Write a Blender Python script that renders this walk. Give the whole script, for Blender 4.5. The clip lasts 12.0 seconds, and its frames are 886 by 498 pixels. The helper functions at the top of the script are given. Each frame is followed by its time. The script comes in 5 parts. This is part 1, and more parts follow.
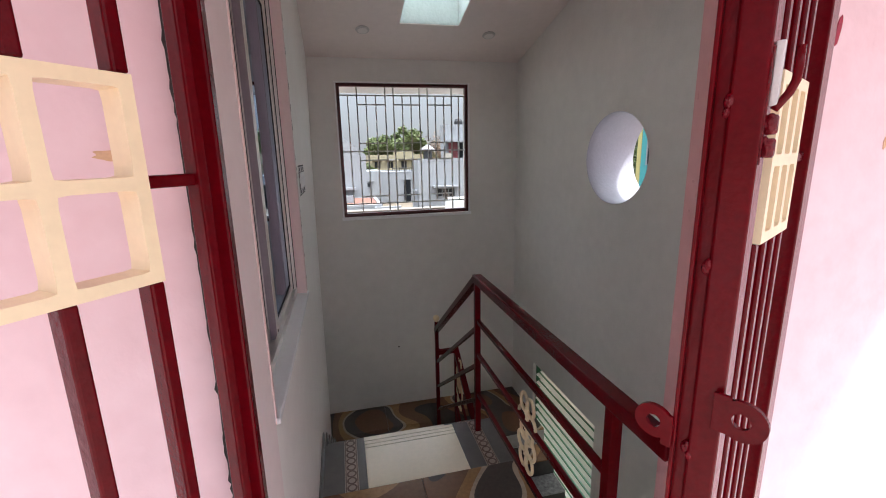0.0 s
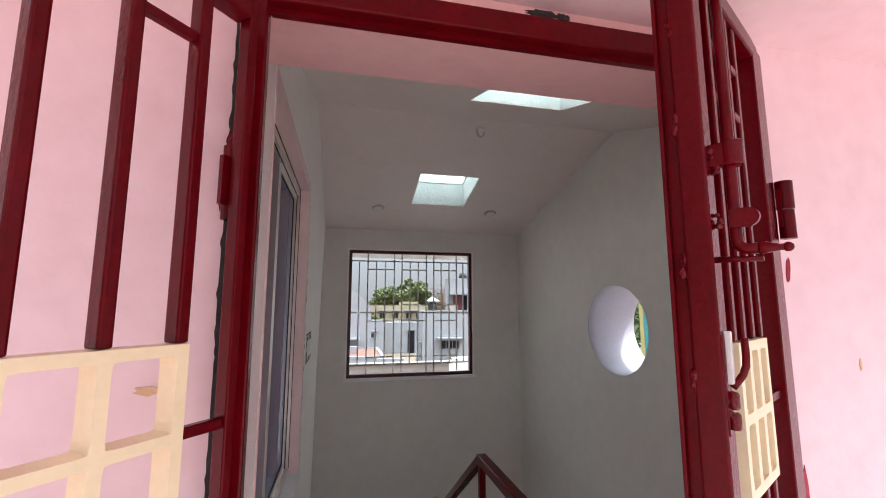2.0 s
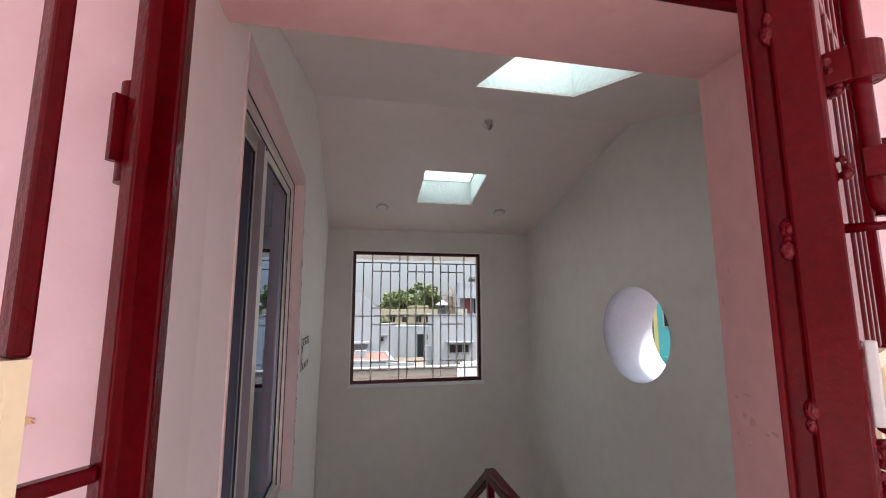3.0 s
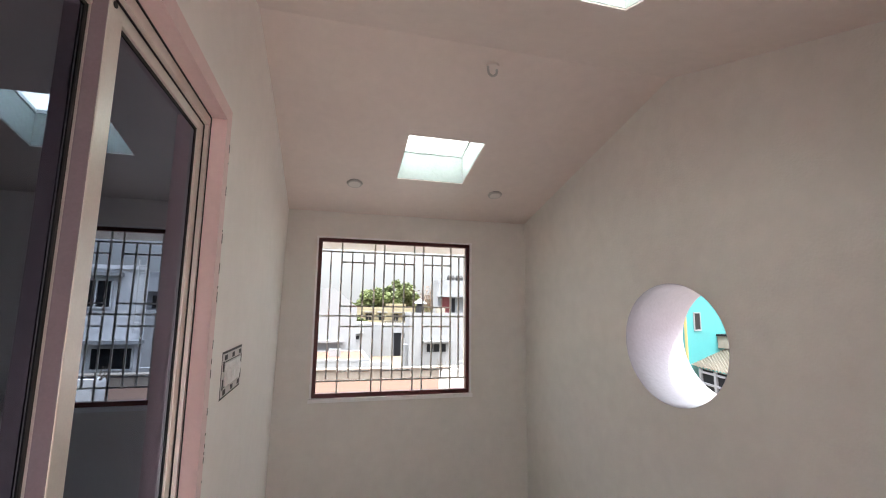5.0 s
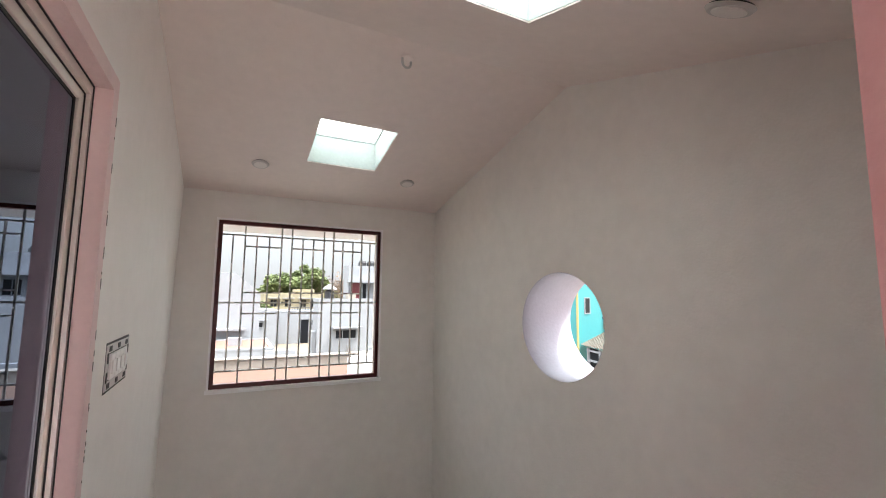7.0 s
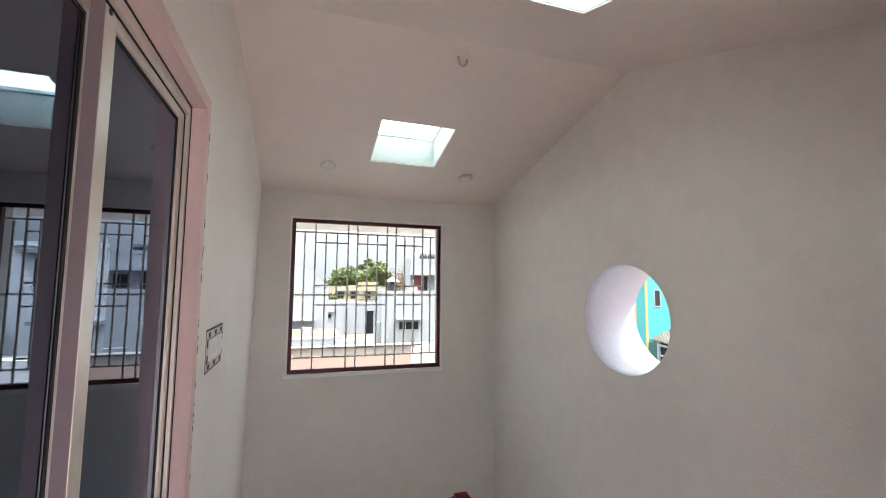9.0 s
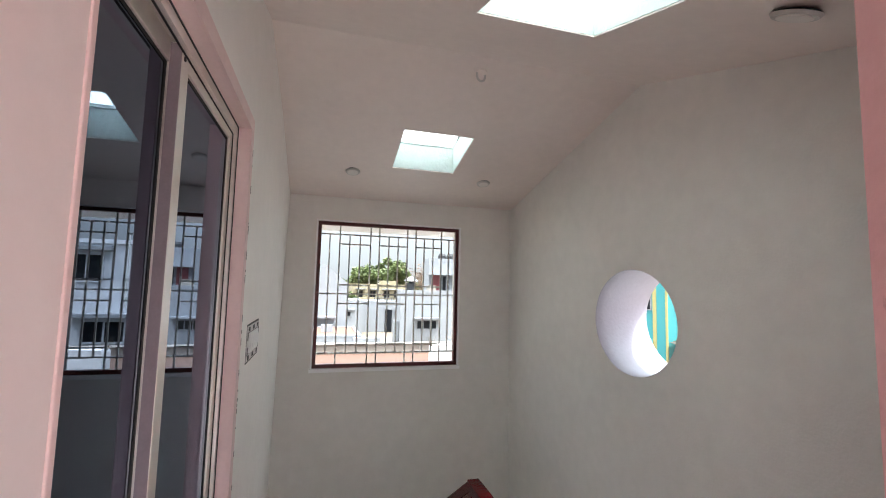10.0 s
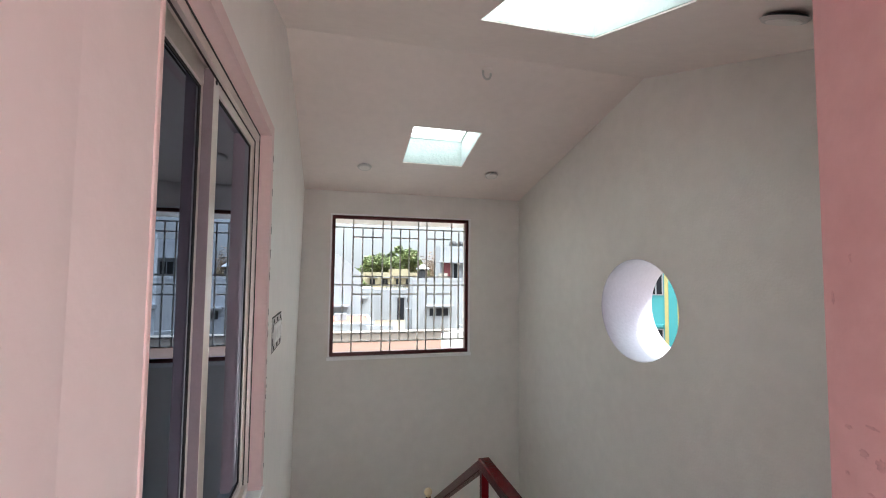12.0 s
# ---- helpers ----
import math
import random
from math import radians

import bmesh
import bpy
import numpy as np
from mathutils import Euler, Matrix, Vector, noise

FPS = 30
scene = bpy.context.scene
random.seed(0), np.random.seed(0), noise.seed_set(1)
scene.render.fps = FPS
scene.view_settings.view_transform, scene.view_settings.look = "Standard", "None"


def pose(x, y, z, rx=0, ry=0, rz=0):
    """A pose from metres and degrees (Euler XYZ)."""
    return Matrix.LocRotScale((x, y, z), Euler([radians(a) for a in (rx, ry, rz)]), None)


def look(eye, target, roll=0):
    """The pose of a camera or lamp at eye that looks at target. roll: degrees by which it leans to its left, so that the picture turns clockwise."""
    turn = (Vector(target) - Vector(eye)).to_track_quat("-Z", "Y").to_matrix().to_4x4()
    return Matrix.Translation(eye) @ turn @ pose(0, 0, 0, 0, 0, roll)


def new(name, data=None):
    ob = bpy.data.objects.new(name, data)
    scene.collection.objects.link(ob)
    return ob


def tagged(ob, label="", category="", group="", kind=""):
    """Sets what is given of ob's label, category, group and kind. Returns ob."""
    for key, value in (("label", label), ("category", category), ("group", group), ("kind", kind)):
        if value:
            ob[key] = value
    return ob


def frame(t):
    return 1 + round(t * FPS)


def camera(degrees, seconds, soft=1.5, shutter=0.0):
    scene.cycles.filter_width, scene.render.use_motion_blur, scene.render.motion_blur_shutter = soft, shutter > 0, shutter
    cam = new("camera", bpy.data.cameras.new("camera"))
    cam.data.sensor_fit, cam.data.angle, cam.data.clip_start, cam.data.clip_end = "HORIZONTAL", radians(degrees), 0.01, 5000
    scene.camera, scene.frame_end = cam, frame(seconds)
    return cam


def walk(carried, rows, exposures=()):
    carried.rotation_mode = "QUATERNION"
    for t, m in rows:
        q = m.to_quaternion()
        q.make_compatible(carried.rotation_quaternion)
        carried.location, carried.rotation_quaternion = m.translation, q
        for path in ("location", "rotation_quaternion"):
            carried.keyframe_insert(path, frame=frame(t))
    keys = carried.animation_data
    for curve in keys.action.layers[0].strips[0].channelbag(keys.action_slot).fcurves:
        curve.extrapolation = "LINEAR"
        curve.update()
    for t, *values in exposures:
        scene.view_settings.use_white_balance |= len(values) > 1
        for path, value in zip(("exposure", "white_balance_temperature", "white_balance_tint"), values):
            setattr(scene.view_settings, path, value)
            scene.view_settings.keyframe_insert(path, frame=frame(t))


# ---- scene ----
cam = camera(92.3, 12.0, soft=1.0)
PATH = [
    (0, (0.0688, -0.3376, 1.6184), (0.4264, 1.1832, 1.2712), -1.2),
    (0.5, (0.0688, -0.3488, 1.66), (0.4368, 1.2016, 1.5208), -0.8),
    (1, (0.0672, -0.3616, 1.696), (0.4408, 1.1936, 1.7312), -0.5),
    (1.5, (0.0616, -0.3816, 1.7232), (0.432, 1.1672, 1.876), -0.2),
    (2, (0.056, -0.3928, 1.728), (0.4096, 1.1536, 1.9384), -0.0),
    (2.5, (0.0632, -0.3736, 1.7248), (0.392, 1.1768, 1.9464), -0.1),
    (2.7, (0.0824, -0.34, 1.7216), (0.4, 1.212, 1.9456), -0.1),
    (4.5, (0.1976, 0.3584, 1.732), (0.5368, 1.9064, 1.9512), 0.5),
    (5, (0.2008, 0.3848, 1.7304), (0.5976, 1.9192, 1.9496), 0.7),
    (5.5, (0.1992, 0.3816, 1.732), (0.6888, 1.8896, 1.9496), 0.6),
    (6, (0.2152, 0.3512, 1.7232), (0.8056, 1.8232, 1.9352), 0.8),
    (6.5, (0.1976, 0.3368, 1.7368), (0.904, 1.76, 1.9264), 0.5),
    (8.5, (0.1856, 0.276, 1.7232), (0.7712, 1.7608, 1.8376), 0.6),
    (9, (0.1744, 0.2648, 1.7368), (0.6728, 1.7784, 1.876), 0.5),
    (9.5, (0.1536, 0.2, 1.7616), (0.6208, 1.716, 1.9688), 0.6),
    (10, (0.1376, 0.1296, 1.7472), (0.5688, 1.6648, 1.8848), 1.4),
    (10.5, (0.1176, 0.0416, 1.7544), (0.5384, 1.5848, 1.808), 2.0),
    (11, (0.1192, 0.0288, 1.7736), (0.5344, 1.5736, 1.8248), 1.4),
    (11.5, (0.1192, 0.0176, 1.7824), (0.52, 1.5648, 1.8512), 0.9),
    (12, (0.1152, 0.0248, 1.772), (0.508, 1.5736, 1.8616), 0.6),
]
EXPOSURES = [(0, 1.62, 6150, 10), (1.0, 1.60, 6150, 10), (2.7, 1.58, 6150, 10), (4.3, 2.34, 6600, 10), (6.5, 2.28, 6550, 10), (8.3, 2.42, 6300, 6), (9.0, 2.42, 6300, 6), (10.0, 2.30, 6200, 6), (12, 2.30, 6150, 5)]
walk(cam, [(t, look(eye, target, roll)) for t, eye, target, roll in PATH], EXPOSURES)

# ---- world, sun, lights ----
world = bpy.data.worlds.new("sky")
scene.world = world
world.use_nodes = True
wn = world.node_tree.nodes
sky = wn.new("ShaderNodeTexSky")
sky.sky_type, sky.sun_disc = "NISHITA", False
SUN_DIR = Vector((0.379, -0.24, 1.0)).normalized()
sky.sun_elevation = math.asin(SUN_DIR.z)
sky.sun_rotation = math.atan2(SUN_DIR.x, SUN_DIR.y)
sky.air_density, sky.dust_density, sky.ozone_density = 1.0, 4.0, 0.6
# thin overcast: cloud light that grows from the horizon to the zenith
way = wn.new("ShaderNodeTexCoord")
axes = wn.new("ShaderNodeSeparateXYZ")
world.node_tree.links.new(way.outputs["Generated"], axes.inputs[0])
rise = wn.new("ShaderNodeMapRange")
rise.inputs["From Min"].default_value, rise.inputs["From Max"].default_value = 0.0, 1.0
rise.inputs["To Min"].default_value, rise.inputs["To Max"].default_value = 0.22, 3.7
height = wn.new("ShaderNodeMath")
height.operation = "POWER"
height.use_clamp = True
height.inputs[1].default_value = 2.0
world.node_tree.links.new(axes.outputs[2], height.inputs[0])
world.node_tree.links.new(height.outputs[0], rise.inputs[0])
cloud = wn.new("ShaderNodeMixRGB")
cloud.blend_type = "MULTIPLY"
cloud.inputs[0].default_value = 1.0
cloud.inputs[1].default_value = (9.3, 9.7, 10.2, 1)
world.node_tree.links.new(rise.outputs[0], cloud.inputs[2])
soften = wn.new("ShaderNodeMixRGB")
soften.inputs[0].default_value = 0.85
world.node_tree.links.new(cloud.outputs[0], soften.inputs[2])
world.node_tree.links.new(sky.outputs[0], soften.inputs[1])
world.node_tree.links.new(soften.outputs[0], wn["Background"].inputs[0])
wn["Background"].inputs[1].default_value = 0.085

sun_data = bpy.data.lights.new("sun", "SUN")
sun_data.energy, sun_data.angle, sun_data.color = 1.9, radians(3.0), (1.0, 0.965, 0.92)
sun = new("sun", sun_data)
sun.matrix_world = look(SUN_DIR * 20, (0, 0, 0))


# ---- materials ----
def material(name, colour, rough=0.6, metal=0.0, vary=0.12, scale=6.0, bump=0.0, bump_scale=60.0, spec=0.5, tint=None, per_object=0.0, stain=0.0):
    """A node material: base colour varied by two scales of noise, with fine relief."""
    m = bpy.data.materials.new(name)
    m.use_nodes = True
    n, l = m.node_tree.nodes, m.node_tree.links
    b = n["Principled BSDF"]
    b.inputs["Roughness"].default_value, b.inputs["Metallic"].default_value = rough, metal
    b.inputs["Specular IOR Level"].default_value = spec
    co = n.new("ShaderNodeTexCoord")
    big = n.new("ShaderNodeTexNoise")
    big.inputs["Scale"].default_value, big.inputs["Detail"].default_value = scale, 6
    fine = n.new("ShaderNodeTexNoise")
    fine.inputs["Scale"].default_value, fine.inputs["Detail"].default_value = scale * 9, 4
    l.new(co.outputs["Object"], big.inputs["Vector"])
    l.new(co.outputs["Object"], fine.inputs["Vector"])
    add = n.new("ShaderNodeMath")
    add.operation = "MULTIPLY_ADD"
    add.inputs[1].default_value = 0.45
    l.new(fine.outputs["Fac"], add.inputs[0])
    half = n.new("ShaderNodeMath")
    half.operation = "MULTIPLY"
    half.inputs[1].default_value = 0.55
    l.new(big.outputs["Fac"], half.inputs[0])
    l.new(half.outputs[0], add.inputs[2])
    ramp = n.new("ShaderNodeValToRGB")
    dark = [c * (1 - vary) for c in colour]
    light = [min(1, c * (1 + vary)) for c in (tint or colour)]
    ramp.color_ramp.elements[0].position, ramp.color_ramp.elements[1].position = 0.3, 0.7
    ramp.color_ramp.elements[0].color, ramp.color_ramp.elements[1].color = (*dark, 1), (*light, 1)
    l.new(add.outputs[0], ramp.inputs[0])
    out = ramp.outputs[0]
    if stain:
        st = n.new("ShaderNodeTexNoise")
        st.inputs["Scale"].default_value, st.inputs["Detail"].default_value, st.inputs["Roughness"].default_value = scale * 0.7, 8, 0.7
        l.new(co.outputs["Object"], st.inputs["Vector"])
        sr = n.new("ShaderNodeValToRGB")
        sr.color_ramp.elements[0].position, sr.color_ramp.elements[1].position = 0.56, 0.74
        sr.color_ramp.elements[0].color, sr.color_ramp.elements[1].color = (0, 0, 0, 1), (stain, stain, stain, 1)
        l.new(st.outputs["Fac"], sr.inputs[0])
        mx = n.new("ShaderNodeMixRGB")
        mx.blend_type = "MULTIPLY"
        mx.inputs[2].default_value = (0.62, 0.56, 0.5, 1)
        l.new(sr.outputs[0], mx.inputs[0])
        l.new(out, mx.inputs[1])
        out = mx.outputs[0]
    if per_object:
        info = n.new("ShaderNodeObjectInfo")
        hs = n.new("ShaderNodeHueSaturation")
        k = n.new("ShaderNodeMath")
        k.operation = "MULTIPLY_ADD"
        k.inputs[1].default_value, k.inputs[2].default_value = per_object, 1 - per_object / 2
        l.new(info.outputs["Random"], k.inputs[0])
        l.new(k.outputs[0], hs.inputs["Value"])
        l.new(out, hs.inputs["Color"])
        out = hs.outputs[0]
    l.new(out, b.inputs["Base Color"])
    if bump:
        rel = n.new("ShaderNodeTexNoise")
        rel.inputs["Scale"].default_value, rel.inputs["Detail"].default_value = bump_scale, 5
        l.new(co.outputs["Object"], rel.inputs["Vector"])
        wave = n.new("ShaderNodeTexNoise")
        wave.inputs["Scale"].default_value = bump_scale * 0.08
        l.new(co.outputs["Object"], wave.inputs["Vector"])
        sm = n.new("ShaderNodeMath")
        sm.operation = "MULTIPLY_ADD"
        sm.inputs[1].default_value = 2.0
        l.new(wave.outputs["Fac"], sm.inputs[0])
        l.new(rel.outputs["Fac"], sm.inputs[2])
        bp = n.new("ShaderNodeBump")
        bp.inputs["Strength"].default_value, bp.inputs["Distance"].default_value = bump, 0.004
        l.new(sm.outputs[0], bp.inputs["Height"])
        l.new(bp.outputs[0], b.inputs["Normal"])
    return m


def glass_material(name, colour, rough=0.02):
    m = bpy.data.materials.new(name)
    m.use_nodes = True
    b = m.node_tree.nodes["Principled BSDF"]
    b.inputs["Base Color"].default_value = (*colour, 1)
    b.inputs["Roughness"].default_value, b.inputs["Transmission Weight"].default_value = rough, 1.0
    b.inputs["IOR"].default_value = 1.5
    return m


def tinted_glass(name, through_colour, mirror_colour, ior):
    """Coated glass: dark tint seen through, mirror that grows towards grazing."""
    m = bpy.data.materials.new(name)
    m.use_nodes = True
    n, l = m.node_tree.nodes, m.node_tree.links
    tr = n.new("ShaderNodeBsdfTransparent")
    tr.inputs[0].default_value = (*through_colour, 1)
    gl = n.new("ShaderNodeBsdfGlossy")
    gl.inputs[0].default_value, gl.inputs["Roughness"].default_value = (*mirror_colour, 1), 0.012
    fr = n.new("ShaderNodeFresnel")
    fr.inputs[0].default_value = ior
    mx = n.new("ShaderNodeMixShader")
    l.new(fr.outputs[0], mx.inputs[0])
    l.new(tr.outputs[0], mx.inputs[1])
    l.new(gl.outputs[0], mx.inputs[2])
    l.new(mx.outputs[0], n["Material Output"].inputs[0])
    return m


GREY_PAINT = material("grey_wall_paint", (0.79, 0.766, 0.725), 0.55, vary=0.06, scale=1.3, bump=0.35, bump_scale=90)
# Left wall colour lifted above GREY_PAINT to stand in for stronger light there.
LIFTED_PAINT = material("wall_paint_lifted_for_light", (0.905, 0.87, 0.835), 0.55, vary=0.04, scale=1.3, bump=0.35, bump_scale=90)
CEILING_PAINT = material("ceiling_paint", (0.84, 0.75, 0.705), 0.6, vary=0.045, scale=2.0, bump=0.2, bump_scale=70)
WHITE_PLASTER = material("white_plaster", (0.80, 0.80, 0.80), 0.7, vary=0.04, scale=5.0, bump=0.4, bump_scale=80)
PINK_PAINT = material("pink_wall_paint", (0.735, 0.515, 0.545), 0.6, vary=0.05, scale=2.5, bump=0.16, bump_scale=70, tint=(0.765, 0.575, 0.605), stain=0.35)
# Wall pink deepened by hand for bounced light on lintel and right jamb; stains kept.
BOUNCE_PINK = material("pink_paint_with_bounce", (0.76, 0.42, 0.42), 0.6, vary=0.06, scale=2.5, bump=0.2, bump_scale=70, tint=(0.78, 0.47, 0.47), stain=0.42)
PAINT_DRIP = material("fresh_red_paint_drip", (0.30, 0.008, 0.03), 0.15, vary=0.15, scale=60, spec=0.5)
RED_METAL = material("dark_red_enamel", (0.085, 0.0006, 0.0030), 0.2, vary=0.25, scale=14, bump=0.16, bump_scale=120, spec=0.15)
CREAM_METAL = material("cream_enamel", (0.78, 0.645, 0.42), 0.4, vary=0.06, scale=12, bump=0.07, bump_scale=90)
DARK_FRAME = material("maroon_frame_paint", (0.085, 0.008, 0.010), 0.4, vary=0.15, scale=14, bump=0.2)
GRILLE_GREY = material("grey_grille_paint", (0.58, 0.57, 0.54), 0.45, vary=0.15, scale=20)
ALUMINIUM = material("anodised_aluminium", (0.76, 0.72, 0.675), 0.34, metal=0.55, vary=0.06, scale=20)
RUBBER = material("black_gasket", (0.012, 0.012, 0.014), 0.6, vary=0.1, scale=30)
PLASTIC = material("white_plastic", (0.90, 0.89, 0.88), 0.35, vary=0.02, scale=20)
SHAFT_PLASTER = material("rough_shaft_plaster", (0.47, 0.50, 0.485), 0.7, vary=0.07, scale=7.0, bump=0.9, bump_scale=45)
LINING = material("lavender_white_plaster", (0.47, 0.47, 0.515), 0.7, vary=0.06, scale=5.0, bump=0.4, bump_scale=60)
PLATE_METAL = material("pale_zinc_plate", (0.60, 0.575, 0.56), 0.45, metal=0.15, vary=0.1, scale=40)
REVEAL_PINK = material("reveal_pink_paint", (0.82, 0.635, 0.625), 0.6, vary=0.05, scale=6, bump=0.3, bump_scale=70, stain=0.3)
# The same pink paled to carry the brighter light on the left side.
LIT_PINK = material("pink_paint_lit", (0.89, 0.775, 0.765), 0.6, vary=0.03, scale=2.5, bump=0.15, bump_scale=70, stain=0.1)


def sheet_material(name, colour):
    """A thin sheet that lets light through, spread out."""
    m = bpy.data.materials.new(name)
    m.use_nodes = True
    n, l = m.node_tree.nodes, m.node_tree.links
    tr = n.new("ShaderNodeBsdfTranslucent")
    tr.inputs[0].default_value = (*colour, 1)
    gl = n.new("ShaderNodeBsdfGlossy")
    gl.inputs[0].default_value, gl.inputs["Roughness"].default_value = (1, 1, 1, 1), 0.25
    mx = n.new("ShaderNodeMixShader")
    mx.inputs[0].default_value = 0.06
    l.new(tr.outputs[0], mx.inputs[1])
    l.new(gl.outputs[0], mx.inputs[2])
    l.new(mx.outputs[0], n["Material Output"].inputs[0])
    return m


# ---- building blocks ----
def part(name, bm, mat, parent=None, label="", smooth=False):
    """Links a bmesh as one mesh object, under a thing where one is given."""
    bmesh.ops.recalc_face_normals(bm, faces=bm.faces)
    me = bpy.data.meshes.new(name)
    bm.to_mesh(me)
    bm.free()
    me.materials.append(mat)
    if smooth:
        for p in me.polygons:
            p.use_smooth = True
    ob = new(name, me)
    if parent is not None:
        ob.parent = parent
    if label:
        ob["label"] = label
    return ob


def thing(name, label, category, at=(0, 0, 0), group="", kind=""):
    ob = new(name)
    ob.location = at
    return tagged(ob, label, category, group, kind)


def add_box(bm, a, b, bevel=0.0):
    """A box from corner a to corner b."""
    lo, hi = [min(p, q) for p, q in zip(a, b)], [max(p, q) for p, q in zip(a, b)]
    vs = [bm.verts.new((x, y, z)) for x in (lo[0], hi[0]) for y in (lo[1], hi[1]) for z in (lo[2], hi[2])]
    fs = [bm.faces.new([vs[i] for i in f]) for f in ((0, 1, 3, 2), (4, 6, 7, 5), (0, 4, 5, 1), (2, 3, 7, 6), (0, 2, 6, 4), (1, 5, 7, 3))]
    if bevel:
        es = {e for f in fs for e in f.edges}
        bmesh.ops.bevel(bm, geom=list(es), offset=bevel, segments=2, affect="EDGES", profile=0.5)
    return bm


def box(a, b, bevel=0.0):
    return add_box(bmesh.new(), a, b, bevel)


def add_bar(bm, p, q, w, h, bevel=0.0, up=(0, 0, 1)):
    """A bar of rectangular section from p to q: w across, h along up."""
    p, q = Vector(p), Vector(q)
    d = (q - p).normalized()
    u = Vector(up)
    if abs(d.dot(u)) > 0.98:
        u = Vector((0, 1, 0))
    s = d.cross(u).normalized()
    u = s.cross(d).normalized()
    vs = [bm.verts.new(e + s * (w / 2 * i) + u * (h / 2 * j)) for e in (p, q) for i, j in ((-1, -1), (1, -1), (1, 1), (-1, 1))]
    fs = [bm.faces.new([vs[i] for i in f]) for f in ((0, 1, 2, 3), (7, 6, 5, 4), (0, 4, 5, 1), (1, 5, 6, 2), (2, 6, 7, 3), (3, 7, 4, 0))]
    if bevel:
        es = {e for f in fs for e in f.edges}
        bmesh.ops.bevel(bm, geom=list(es), offset=bevel, segments=2, affect="EDGES", profile=0.5)
    return bm


def bar(p, q, w, h, bevel=0.0, up=(0, 0, 1)):
    return add_bar(bmesh.new(), p, q, w, h, bevel, up)


def add_tube(bm, pts, r, n=12, closed=False):
    """A round rod along a list of points; r is one radius or one for each point."""
    pts = [Vector(p) for p in pts]
    rings = []
    last = None
    for i, p in enumerate(pts):
        a = pts[i - 1] if (i or closed) else p
        b = pts[(i + 1) % len(pts)] if (i < len(pts) - 1 or closed) else p
        d = (b - a).normalized()
        u = last if last is not None and abs(last.dot(d)) < 0.95 else (Vector((0, 0, 1)) if abs(d.z) < 0.9 else Vector((1, 0, 0)))
        s = d.cross(u).normalized()
        u = s.cross(d).normalized()
        last = u
        rr = r[i] if isinstance(r, (list, tuple)) else r
        rings.append([bm.verts.new(p + (s * math.cos(t) + u * math.sin(t)) * rr) for t in (2 * math.pi * k / n for k in range(n))])
    m = len(rings)
    for i in range(m if closed else m - 1):
        for k in range(n):
            bm.faces.new((rings[i][k], rings[i][(k + 1) % n], rings[(i + 1) % m][(k + 1) % n], rings[(i + 1) % m][k]))
    if not closed:
        bm.faces.new(rings[0][::-1])
        bm.faces.new(rings[-1])
    return bm


def tube(pts, r, n=12, closed=False):
    return add_tube(bmesh.new(), pts, r, n, closed)


def add_ball(bm, c, r, seg=16):
    bmesh.ops.create_uvsphere(bm, u_segments=seg, v_segments=seg // 2, radius=r, matrix=Matrix.Translation(c))
    return bm


def prism(poly, axis, lo, hi):
    """A polygon in the plane across an axis ('x': (y, z), 'y': (x, z), 'z': (x, y)), thick from lo to hi."""
    bm = bmesh.new()
    place = {"x": lambda u, v, w: (w, u, v), "y": lambda u, v, w: (u, w, v), "z": lambda u, v, w: (u, v, w)}[axis]
    a = [bm.verts.new(place(u, v, lo)) for u, v in poly]
    b = [bm.verts.new(place(u, v, hi)) for u, v in poly]
    bm.faces.new(a)
    bm.faces.new(b[::-1])
    for i in range(len(poly)):
        j = (i + 1) % len(poly)
        bm.faces.new((a[i], b[i], b[j], a[j]))
    return bm


def structure(name, bm, mat, label, smooth=False):
    return tagged(part(name, bm, mat, smooth=smooth), label, kind="structure")


# ---- the room's main sizes ----
XL, XR, YF = -0.13, 1.825, 3.80          # left, right and far inner wall faces
YD0, YD1 = 0.21, 0.55                    # outer and inner faces of the door wall
ZLOW = -1.0                              # half landing under the window
RIDGE_Y, RIDGE_Z, FAR_Z, NEAR_SLOPE = 2.073, 2.908, 2.474, 0.323
FAR_SLOPE = (RIDGE_Z - FAR_Z) / (YF - RIDGE_Y)


def ceiling_z(y):
    return RIDGE_Z - (FAR_SLOPE * (y - RIDGE_Y) if y > RIDGE_Y else NEAR_SLOPE * (RIDGE_Y - y))


